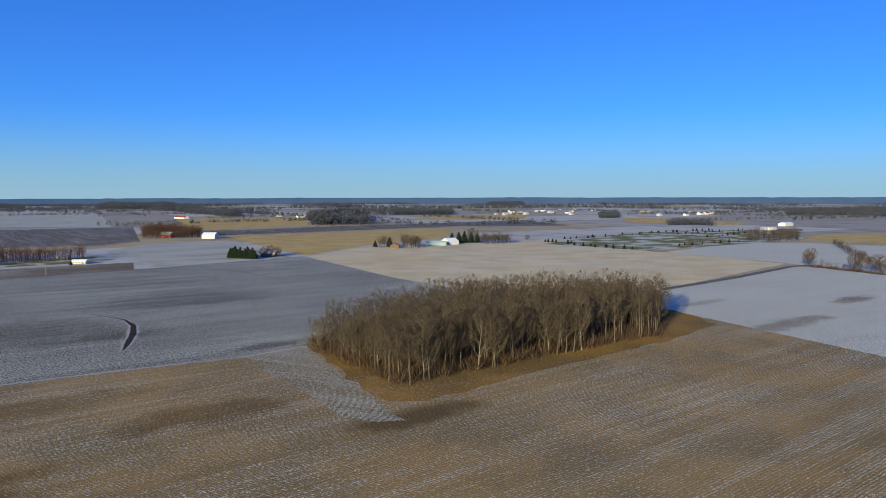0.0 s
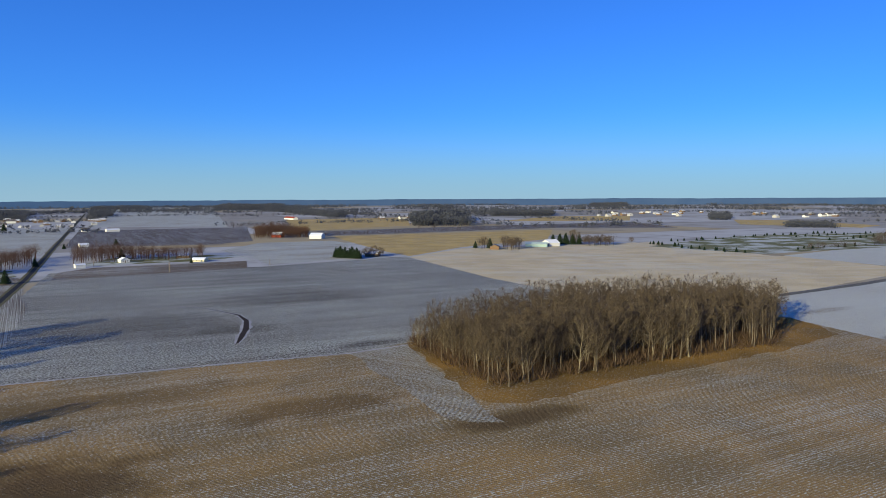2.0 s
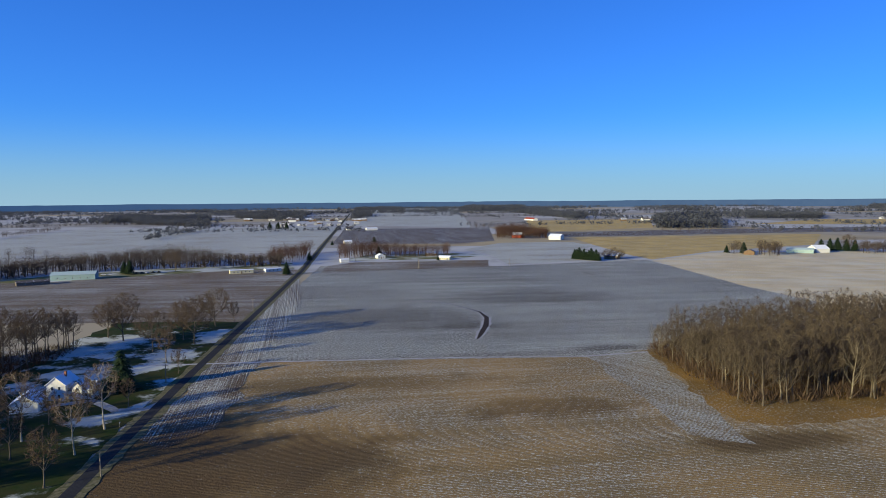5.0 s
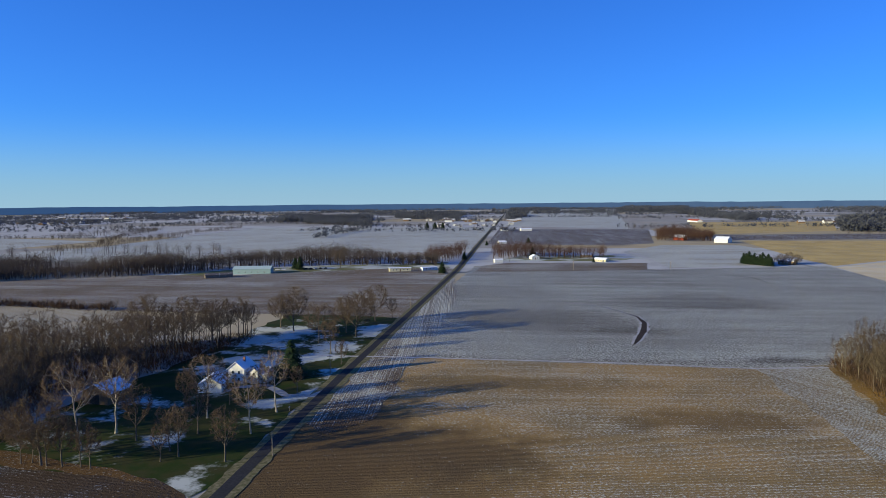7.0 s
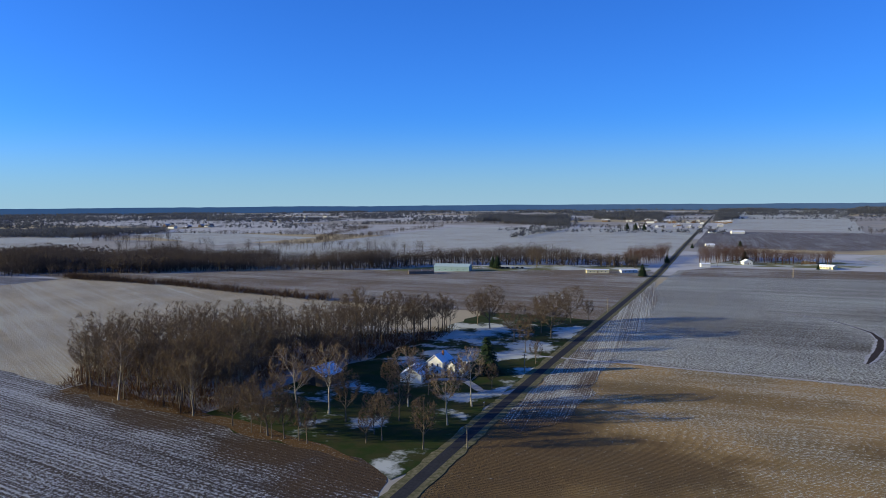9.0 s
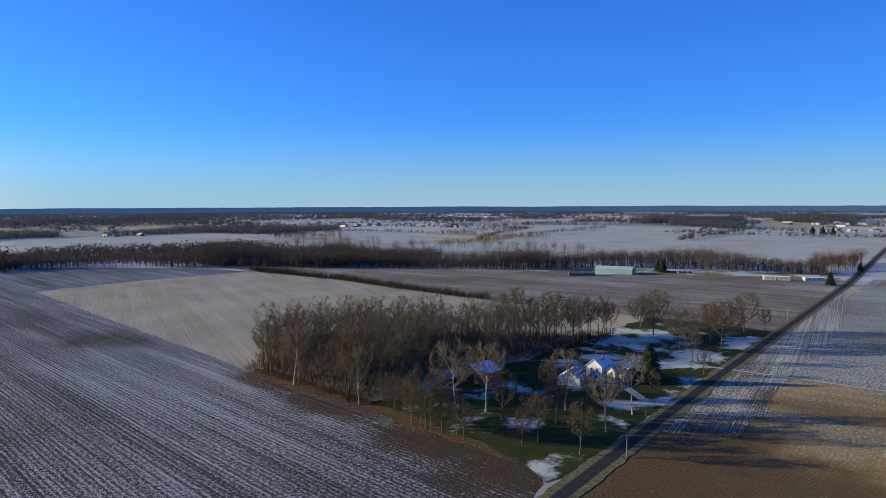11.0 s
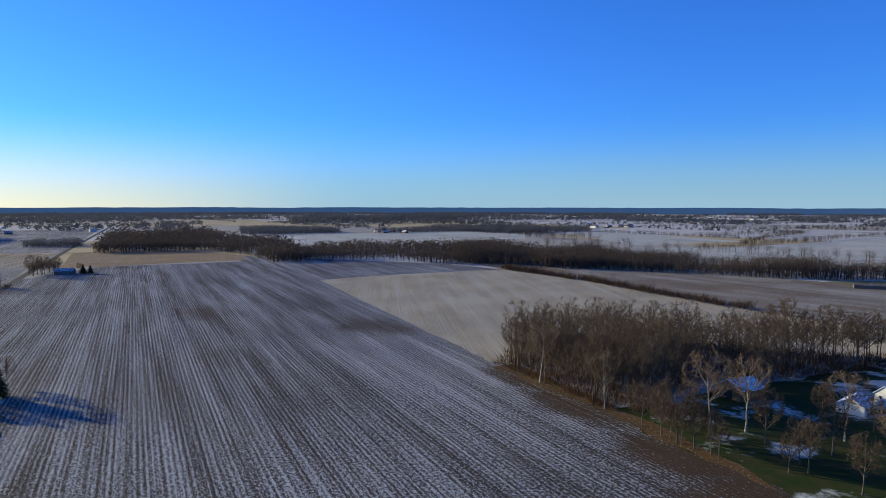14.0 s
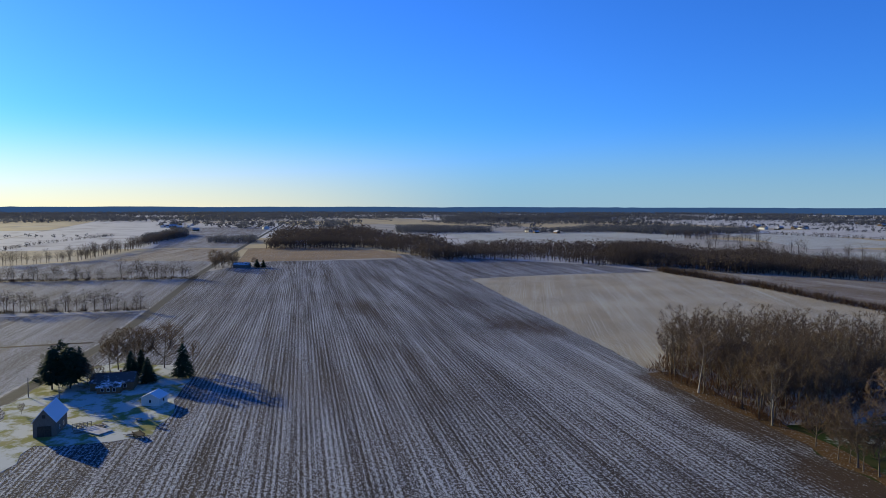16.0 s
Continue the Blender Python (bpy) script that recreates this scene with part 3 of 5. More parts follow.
def bare_tree(seed, height, spread, limbs=14, twigs=420, low=0.35, bark="bark", twig="twig", thick=1.0, lift=1.0):
    w, wf, t, tf = bare_tree_data(seed, height, spread, limbs, twigs, low, thick, lift)
    tree = new("bare_tree")
    mesh_object("trunk", w, wf, MAT[bark], tree)
    tagged(mesh_object("crown", t, tf, MAT[twig], tree), kind="stuff")
    return tree


def as_arrays(data):
    w, wf, t, tf = data
    v = np.array([tuple(p) for p in w + t])
    tri = []
    for f in wf:
        tri.append(f[:3])
        tri.append((f[0], f[2], f[3]))
    n_wood = len(tri)
    tri += [tuple(len(w) + i for i in f) for f in tf]
    return v, np.array(tri), n_wood


def scatter(name, kinds, spots, label, category, mats, group=""):
    """Many trees that nobody could count, as one mesh. spots: rows of x, y, turn, scale, kind."""
    vs, fs, ms, n = [], [], [], 0
    for x, y, turn, size, k in spots:
        v, f, nw = kinds[int(k) % len(kinds)]
        c, s = math.cos(turn), math.sin(turn)
        vs.append(np.stack([(v[:, 0] * c - v[:, 1] * s) * size + x, (v[:, 0] * s + v[:, 1] * c) * size + y, v[:, 2] * size], 1))
        fs.append(f + n)
        m = np.ones(len(f), dtype=np.int32)
        m[:nw] = 0
        ms.append(m)
        n += len(v)
    v, f, m = np.concatenate(vs), np.concatenate(fs), np.concatenate(ms)
    me = bpy.data.meshes.new(name)
    me.vertices.add(len(v))
    me.vertices.foreach_set("co", v.astype(np.float32).ravel())
    me.loops.add(len(f) * 3)
    me.loops.foreach_set("vertex_index", f.astype(np.int32).ravel())
    me.polygons.add(len(f))
    me.polygons.foreach_set("loop_start", np.arange(0, len(f) * 3, 3, dtype=np.int32))
    me.polygons.foreach_set("material_index", m)
    for q in mats:
        me.materials.append(MAT[q])
    me.update(calc_edges=True)
    return tagged(new(name, me), label, category, group, "stuff")


def inside(p, poly):
    hit = False
    for (x0, y0), (x1, y1) in zip(poly, poly[1:] + poly[:1]):
        if (y0 > p[1]) != (y1 > p[1]) and p[0] < (x1 - x0) * (p[1] - y0) / (y1 - y0) + x0:
            hit = not hit
    return hit


def fill(poly, gap, seed, edge=0.0):
    """Uneven spots about gap metres apart inside a polygon."""
    rng = random.Random(seed)
    xs, ys = [p[0] for p in poly], [p[1] for p in poly]
    out = []
    y = min(ys)
    while y < max(ys):
        x = min(xs)
        while x < max(xs):
            q = (x + rng.uniform(-0.45, 0.45) * gap, y + rng.uniform(-0.45, 0.45) * gap)
            if inside(q, poly):
                out.append(q)
            x += gap
        y += gap
    return out


def line_spots(pts, gap, width, seed, lo=0.7, hi=1.1):
    rng = random.Random(seed)
    out = []
    for (x0, y0), (x1, y1) in zip(pts, pts[1:]):
        n = max(int(math.hypot(x1 - x0, y1 - y0) / gap), 1)
        for i in range(n):
            f = (i + rng.random()) / n
            out.append((x0 + (x1 - x0) * f + rng.uniform(-width, width) / 2, y0 + (y1 - y0) * f + rng.uniform(-width, width) / 2, rng.uniform(0, 6.3), rng.uniform(lo, hi), rng.randrange(8)))
    return out


# kinds of tree for the joined woods: tall and slender, and cheap ones for far belts
ROUND = [as_arrays(bare_tree_data(70 + i, 18.5, 5.6, 8, 520, 0.40, 2.0, 0.6, 2)) for i in range(6)]
TALL = [as_arrays(bare_tree_data(40 + i, 19.2 + 0.8 * (i % 4), 5.2, 7, 480, 0.3, 2.4, 0.6, 2)) for i in range(8)]


def far_tree_data(seed, twigs=120):
    """A leafless tree some hundreds of metres away: trunk, limbs and a round haze of twigs."""
    rng = random.Random(seed)
    w, wf, t, tf = [], [], [], []
    tube(w, wf, [Vector((0, 0, 0)), Vector((rng.uniform(-0.4, 0.4), 0, 9))], [0.24, 0.08], 3)
    for i in range(4):
        a = i * 1.7 + rng.random()
        tube(w, wf, [Vector((0, 0, 2.5 + i)), Vector((math.cos(a) * 2.6, math.sin(a) * 2.6, 6.5 + i * 1.2))], [0.11, 0.03], 3)
    for i in range(twigs):
        a, u, r = rng.uniform(0, 6.3), rng.uniform(-0.85, 1), rng.random() ** 0.4
        q = math.sqrt(1 - u * u) * r * (1 + 0.18 * math.sin(a * 2 + seed))
        s = Vector((math.cos(a) * q * 3.9, math.sin(a) * q * 3.9, 7.2 + u * r * 4.9))
        d = Vector((math.cos(a) * q, math.sin(a) * q, u * r + 0.3)) + Vector((rng.uniform(-1, 1), rng.uniform(-1, 1), rng.uniform(-0.7, 0.7)))
        d.normalize()
        side = Vector((rng.uniform(-1, 1), rng.uniform(-1, 1), rng.uniform(-1, 1))).normalized() * rng.uniform(0.08, 0.17)
        b = len(t)
        t += [s - side - d * 0.3, s + side - d * 0.3, s + d * rng.uniform(0.4, 0.9)]
        tf.append((b, b + 1, b + 2))
    return as_arrays((w, wf, t, tf))


FAR = [far_tree_data(80 + i) for i in range(6)]
SOFT = [far_tree_data(90 + i, 200) for i in range(6)]


def brush_data(seed):
    """A low thicket of stems."""
    rng = random.Random(seed)
    w, wf, t, tf = [], [], [], []
    tube(w, wf, [Vector((0, 0, 0)), Vector((0.1, 0, 2.2))], [0.06, 0.02], 3)
    for i in range(46):
        a, r = rng.uniform(0, 6.3), 1.9 * math.sqrt(rng.random())
        s = Vector((math.cos(a) * r, math.sin(a) * r, rng.uniform(0, 1.2)))
        d = Vector((math.cos(a) * 0.5 + rng.uniform(-0.4, 0.4), math.sin(a) * 0.5 + rng.uniform(-0.4, 0.4), 1.0))
        side = Vector((math.sin(a * 3), math.cos(a * 3), 0)) * rng.uniform(0.04, 0.1)
        b = len(t)
        t += [s - side, s + side, s + d * rng.uniform(0.9, 2.2)]
        tf.append((b, b + 1, b + 2))
    return as_arrays((w, wf, t, tf))


def clump_data(seed, n=24, size=2.2, stem=True):
    """A coarse rounded crown, for trees kilometres away."""
    rng = random.Random(seed)
    w, wf, t, tf = [], [], [], []
    if stem:
        tube(w, wf, [Vector((0, 0, 0)), Vector((0, 0, 6))], [0.5, 0.3], 3)
    for i in range(n):
        a, u, r = rng.uniform(0, 6.3), rng.uniform(-1, 1), rng.random() ** 0.4
        q = math.sqrt(1 - u * u) * r
        s = Vector((math.cos(a) * q * 6.0, math.sin(a) * q * 6.0, 6.2 + u * r * 5.6))
        corners = [s + Vector((rng.uniform(-1, 1), rng.uniform(-1, 1), rng.uniform(-0.9, 0.9))) * size for k in range(3)]
        b = len(t)
        t += corners
        tf.append((b, b + 1, b + 2))
    return as_arrays((w, wf, t, tf))


BRUSH = [brush_data(120 + i) for i in range(4)]
THICKET = [clump_data(160 + i, 38, 1.3) for i in range(5)]
CLUMP = [clump_data(140 + i, 26, 1.7) for i in range(5)]
COARSE = [clump_data(180 + i, 14, 3.6, False) for i in range(5)]


# ---- woods, hedgerows and belts ----
def spread_spots(poly, gap, seed, lo=0.8, hi=1.15):
    rng = random.Random(seed)
    return [(x, y, rng.uniform(0, 6.3), rng.uniform(lo, hi), rng.randrange(12)) for x, y in fill(poly, gap, seed)]


def scaled(spots, k):
    return [(x, y, a, s * k, i) for x, y, a, s, i in spots]


def master_trees(kinds_seed, n, height, spread, limbs, twigs, low, bark, twig, where, label, group):
    """The first few trees of a kind; the others copy them."""
    out = []
    for i in range(n):
        tree = bare_tree(kinds_seed + i, height * (1 + 0.06 * (i % 3)), spread, limbs, twigs, low, bark, twig, 1.35, 0.6)
        x, y, turn, size, k = where[i]
        tree.matrix_basis = pose(x, y, 0, 0, 0, math.degrees(turn)) @ Matrix.Scale(size, 4)
        tagged(tree, label, "tree", group)
        out.append(tree)
    return out


def edge_trees(spots, masters):
    for j, (x, y, turn, size, k) in enumerate(spots):
        copy_thing_at(masters[int(k) % len(masters)], x, y, math.degrees(turn), size)


def copy_thing_at(ob, x, y, turn, size):
    made = copy_thing(ob, pose(x, y, 0, 0, 0, turn))
    made.scale = (size, size, size)
    return made


# wood in the middle of the fields
WOOD_1 = [(121.4, 258.7), (118.4, 227.1), (117.3, 189.5), (120.3, 183.9), (144.7, 185.2), (255.0, 184.6), (298.1, 212.6), (296.3, 240.1), (223.9, 272.4), (146.3, 280.3)]
ex, ey = WOOD_1[0]
spots = [(x, y, a, s * (0.62 + 0.46 * min(math.hypot(x - ex, y - ey) / 75, 1)), k) for x, y, a, s, k in spread_spots(WOOD_1, 5.2, 3, 0.86, 1.08)]
spots.sort(key=lambda s: math.hypot(s[0], s[1]))
front = spots[:140]
masters = master_trees(40, 6, 19.0, 5.0, 13, 1700, 0.22, "bark_light", "wood_twig", front, "tall leafless grey-brown tree at the woodland edge", "woodland edge trees")
edge_trees(front[6:], masters)
scatter("woodland", TALL, spots[140:], "dense leafless grey-brown woodland standing in the fields", "trees", ("bark", "wood_twig"))
scatter("undergrowth", BRUSH, spread_spots(WOOD_1, 3.4, 4, 0.6, 1.9), "low brown thicket under leafless trees", "undergrowth", ("brush", "brush"))

# wood beside the homestead
WOOD_2 = [(-201.7, 167.2), (-180.3, 165.5), (-139.7, 158.1), (-130.6, 167.1), (-136.9, 190.1), (-141.9, 212.8), (-125.7, 237.5), (-111.0, 292.9), (-114.8, 310.9), (-169.5, 275.8), (-224.0, 240.6), (-230.3, 201.1)]
spots = sorted(spread_spots(WOOD_2, 6.6, 7, 0.78, 1.16), key=lambda s: math.hypot(s[0], s[1]))
front = spots[:75]
masters = master_trees(340, 5, 18.5, 5.8, 12, 1500, 0.38, "bark_light", "brown_twig", front, "leafless brown tree at the edge of the homestead wood", "homestead wood trees")
edge_trees(front[5:], masters)
scatter("woodland", ROUND, spots[75:], "dark leafless woodland behind a homestead", "trees", ("bark", "brown_twig"))
scatter("undergrowth", BRUSH, spread_spots(WOOD_2, 3.4, 8, 0.5, 1.5), "brown thicket under the homestead trees", "undergrowth", ("red_brush", "red_brush"))

# (kinds, base outline, gap, size, label)
BELTS = [
    (FAR, [(-588.8, 429.1), (-550.2, 472.3), (-446.5, 503.9), (-356.1, 542.3), (-277.2, 583.0), (-318.1, 669.3), (-536.5, 606.1), (-746.8, 545.2)], 7.5, 1.45, "dark leafless wooded creek belt"),
    (FAR, [(-277.2, 583.0), (-251.4, 633.2), (-181.6, 653.9), (-127.6, 663.6), (-57.8, 654.7), (-64.4, 728.5), (-203.6, 733.3), (-318.1, 669.3)], 7.5, 1.25, "leafless tree belt behind the long shed"),
    (THICKET, [(-972.2, 138.7), (-954.9, 282.6), (-812.6, 289.3), (-710.6, 278.6), (-714.0, 334.5), (-1029.8, 404.0), (-1440.8, 403.1), (-1498.7, 246.6)], 16, 1.45, "large dark leafless woodland"),
    (THICKET, [(-710.6, 278.6), (-706.7, 331.0), (-667.6, 397.0), (-586.1, 417.5), (-572.8, 467.3), (-513.9, 462.4), (-451.6, 498.2), (-546.0, 602.0), (-720.9, 587.9), (-914.3, 428.4)], 13, 1.3, "dark leafless wooded creek belt"),
    (THICKET, [(-593.6, 432.7), (-554.9, 476.4), (-450.2, 508.2), (-359.1, 546.9), (-279.6, 588.0), (-253.7, 639.0), (-128.7, 669.5), (-58.3, 660.2), (-62.1, 702.1), (-300.4, 631.9), (-496.5, 560.6), (-689.9, 503.4)], 10.5, 1.12, "dark thicket of the wooded creek belt"),
    (FAR, [(-960.7, 137.0), (-931.1, 275.5), (-803.6, 286.0), (-840.9, 299.4), (-980.0, 290.0), (-1008.4, 143.9)], 8, 1.4, "leafless trees along the front of the large woodland"),
    (FAR, [(-803.6, 286.0), (-703.6, 275.8), (-699.4, 327.6), (-660.7, 392.9), (-580.6, 413.5), (-509.3, 458.2), (-447.7, 494.0), (-467.7, 516.0), (-615.7, 438.5), (-745.2, 349.1)], 9, 1.3, "leafless trees along the front of the creek belt"),
    (FAR, [(-72.6, 673.8), (-41.8, 721.3), (-35.9, 831.2), (-82.4, 792.3)], 8, 1.25, "reddish leafless trees by the road"),
    (FAR, [(-7.3, 731.4), (42.2, 739.3), (109.3, 727.9), (122.4, 782.9), (40.6, 810.9), (-5.1, 790.0)], 7.5, 1.2, "reddish-brown leafless trees round roadside houses"),
    (FAR, [(231.5, 1040.0), (310.9, 1027.4), (350.2, 1171.9), (270.0, 1192.0)], 7, 1.45, "reddish-brown leafless grove behind a red barn"),
    (CLUMP, [(821.2, 1746.4), (985.4, 1738.3), (738.7, 1255.5), (625.4, 1311.6)], 15, 2.1, "dark leafless grove on the plain"),
    (CLUMP, [(609.2, 3592.8), (820.2, 3236.0), (1204.4, 4481.1), (872.4, 4794.8)], 20, 2.0, "dark leafless woodland on the plain"),
    (CLUMP, [(758.0, 2991.4), (892.4, 3017.2), (736.5, 2014.7), (671.6, 1998.8), (707.6, 2362.0)], 16, 1.7, "dark leafless woodland on the plain"),
    (CLUMP, [(1138.1, 1829.7), (1287.0, 1704.8), (1549.9, 2053.0), (1388.5, 2192.0)], 16, 1.5, "dark leafless grove on the plain"),
    (CLUMP, [(2627.9, 3136.2), (2792.3, 2980.8), (3284.8, 3593.2), (3157.8, 3719.0)], 20, 1.8, "dark leafless grove on the plain"),
    (CLUMP, [(1398.2, 1212.2), (1437.8, 1179.6), (1632.5, 1339.6), (1590.5, 1374.7)], 12, 1.5, "leafless grove on the plain"),
    (CLUMP, [(1193.0, 856.1), (1249.3, 778.1), (1345.3, 878.7), (1324.3, 935.8)], 9, 1.1, "leafless grove round a farm"),
    (CLUMP, [(2002.2, 1030.6), (2220.1, 848.5), (2815.2, 1076.7), (2560.4, 1297.3)], 17, 1.5, "dark leafless woodland on the plain"),
    (FAR, [(546.8, 667.8), (585.5, 650.5), (618.5, 692.9), (582.5, 706.7)], 8, 1.25, "leafless grove beside a farmstead"),
    (FAR, [(414.5, 699.8), (424.7, 681.0), (447.6, 720.2), (435.4, 729.6)], 8, 1.2, "leafless trees round a farmstead"),
    (FAR, [(428.5, 667.4), (455.1, 657.5), (477.9, 696.7), (459.7, 710.8)], 8, 1.3, "leafless trees round a farmstead"),
    (FAR, [(254.1, 657.0), (276.3, 647.8), (288.6, 679.6), (268.1, 686.8)], 8, 0.9, "leafless trees beside an evergreen row"),
    (FAR, [(-686.9, 45.6), (-695.6, 71.4), (-736.1, 72.8), (-730.6, 50.8)], 6, 1.15, "leafless trees round a field house"),
    (FAR, [(841.6, 491.3), (926.7, 453.0), (1033.9, 514.0), (955.3, 540.3)], 10, 1.3, "leafless thicket beside the tree nursery"),
    (FAR, [(715.7, 489.2), (837.4, 481.1), (832.7, 526.2), (780.5, 525.3)], 9, 0.6, "leafless shrubs beside the tree nursery"),
    (CLUMP, [(-699.6, 2111.9), (-407.2, 2209.4), (-515.8, 2678.7), (-857.4, 2661.3)], 14, 1.6, "dark leafless woodland on the plain"),
    (CLUMP, [(-356.4, 2784.5), (-138.6, 2698.0), (-199.7, 3390.3), (-408.3, 3397.1)], 15, 1.5, "dark leafless woodland behind the village"),
    (CLUMP, [(-1317.5, 964.3), (-1132.3, 962.7), (-1314.0, 1117.7), (-1478.8, 1082.8)], 14, 1.2, "dark leafless belt"),
    (CLUMP, [(-1113.0, 946.3), (-1120.8, 1215.5), (-1263.0, 1350.7), (-1369.2, 1195.3)], 14, 1.3, "dark leafless belt round a farm"),
    (CLUMP, [(-1146.5, -19.8), (-1397.9, 52.0), (-1547.7, 57.8), (-1314.9, -22.4)], 10, 1.2, "leafless hedgerow wood"),
    (CLUMP, [(-1154.4, 71.8), (-1128.0, 145.4), (-1250.5, 157.0), (-1236.0, 81.0)], 10, 1.0, "leafless tree belt"),
    (CLUMP, [(-1374.0, 465.5), (-1339.7, 525.7), (-1374.4, 699.6), (-1586.9, 759.6), (-1616.4, 547.8)], 14, 1.2, "leafless tree belt on the plain"),
    (CLUMP, [(-1322.5, 728.7), (-1250.4, 1053.1), (-1173.6, 1054.6), (-1371.6, 1232.3), (-1517.2, 1061.3)], 14, 1.1, "leafless tree belt on the plain"),
    (CLUMP, [(-2263.6, 930.6), (-2365.4, 1742.4), (-2947.7, 2134.3), (-2778.5, 1194.9)], 20, 1.7, "dark leafless woodland on the plain"),
    (CLUMP, [(-560.8, 1968.4), (-321.2, 1710.4), (-365.8, 1949.7), (-649.2, 2280.3)], 14, 1.5, "dark leafless woodland on the plain"),
    (CLUMP, [(-382.1, 2488.7), (-121.5, 2215.4), (-165.3, 2667.0), (-442.7, 3021.7)], 16, 1.6, "dark leafless woodland on the plain"),
    (CLUMP, [(25.2, 2388.1), (110.4, 2624.3), (105.5, 3008.2), (36.5, 2899.9)], 14, 1.5, "leafless grove by the road"),
    (CLUMP, [(56.3, 4056.8), (360.1, 4021.7), (389.5, 4704.0), (99.6, 4763.1)], 22, 1.6, "dark leafless belt on the plain"),
]
for i, (kinds, outline, gap, size, label) in enumerate(BELTS):
    rows = scaled(spread_spots(outline, gap * (0.84 if kinds is FAR else 0.72), 200 + i, 0.7, 1.15), size)
    far = 0.012 if kinds is FAR else 0.006
    rows = [(x, y, a, s * (0.95 + 0.5 * noise.noise((x * far, y * far, i))), k) for x, y, a, s, k in rows if noise.noise((x * far * 2, y * far * 2, i + 9)) > -0.42]
    if rows:
        near = kinds is not CLUMP
        red = "red" in label
        scatter("tree_belt", kinds, rows, label, "trees", ("red_twig" if red else "mid_twig", "red_twig" if red else "mid_twig") if near else ("hazed_far_wood", "hazed_far_wood"))

# (line, gap, width, size, label)
HEDGES = [
    (FAR, [(-791.0, 1177.1), (-779.4, 1512.9)], 9, 10, 0.9, "leafless hedgerow between snowy fields"),
    (CLUMP, [(-900.5, 1748.3), (-660.7, 1994.4), (-274.2, 1715.8), (-169.4, 1622.8)], 12, 10, 0.8, "leafless hedgerow between snowy fields"),
    (FAR, [(-575.8, 834.9), (-571.4, 935.1), (-584.5, 1090.1), (-613.4, 1319.9), (-620.0, 1617.8)], 8, 8, 0.85, "leafless hedgerow between snowy fields"),
    (FAR, [(-597.0, 977.1), (-694.3, 1223.2), (-762.4, 1479.9)], 9, 8, 0.8, "leafless hedgerow between snowy fields"),
    (FAR, [(-1055.0, 920.3), (-914.8, 899.2), (-886.3, 960.6)], 8, 24, 1.3, "leafless grove on the plain"),
    (FAR, [(351.2, 1087.7), (454.8, 1111.9), (618.0, 1133.0), (854.2, 1163.0), (1019.4, 1142.4)], 8, 9, 0.45, "grey leafless brush along a creek"),
    (FAR, [(-746.0, 694.2), (-686.3, 732.7), (-624.7, 772.4)], 18, 14, 1.6, "tall leafless trees above the creek belt"),
    (FAR, [(-580.5, 728.7), (-506.2, 828.1), (-328.4, 808.1)], 16, 14, 1.2, "leafless trees behind the creek belt"),
    (SOFT, [(-470, -130), (-452.8, -83.4), (-445.5, -48.7), (-436.1, -8.2)], 7.5, 3, 0.95, "leafless hedgerow trees beside a snowy field"),
    (SOFT, [(-637.8, -116.6), (-621.8, -42.8)], 7, 5, 1.0, "leafless hedgerow trees"),
    (SOFT, [(-624.3, -26.2), (-613.1, 26.1)], 7, 5, 1.2, "leafless hedgerow trees"),
    (SOFT, [(-793.7, -144.6), (-843.8, -85.2), (-1036.2, -28.3), (-1451.7, 47.8)], 9, 14, 1.3, "tall leafless hedgerow"),
    (CLUMP, [(-1037.2, -188.3), (-1190.2, -172.1), (-1472.9, -79.5)], 16, 6, 0.5, "low hedge line"),
    (SOFT, [(605.6, 292.8), (596.7, 254.4), (590.6, 223.7), (900, 400)], 9, 6, 0.62, "leafless hedgerow brush"),
    (FAR, [(344.1, 1093.1), (515.4, 1063.9), (821.7, 1088.5), (1037.1, 1088.9), (1004.4, 942.3)], 11, 8, 0.42, "leafless brush along a creek"),
    (FAR, [(578.0, 1192.8), (738.7, 1255.5), (940.8, 1246.3)], 13, 14, 0.6, "leafless trees along a creek"),
    (FAR, [(270.0, 1438.1), (324.6, 1454.4)], 9, 10, 1.0, "leafless trees by a field"),
    (CLUMP, [(376.6, 2243.8), (555.0, 2402.3), (657.4, 2316.1)], 25, 8, 0.8, "scattered leafless trees"),
    (CLUMP, [(-1090.8, 1201.0), (-840.9, 1195.4), (-666.4, 1165.5), (-558.6, 1182.5)], 12, 8, 0.7, "leafless hedgerow between snowy fields"),
    (CLUMP, [(-1154.6, 1714.6), (-877.1, 1578.7), (-772.8, 1520.8)], 12, 8, 0.8, "leafless hedgerow between snowy fields"),
]
for i, (kinds, pts, gap, width, size, label) in enumerate(HEDGES):
    rows = scaled(line_spots(pts, gap * 0.38, width, 400 + i, 0.55, 1.2), size)
    scatter("hedgerow", kinds, rows, label, "hedgerow", ("mid_twig", "mid_twig") if kinds is not CLUMP else ("far_twig", "far_twig"))
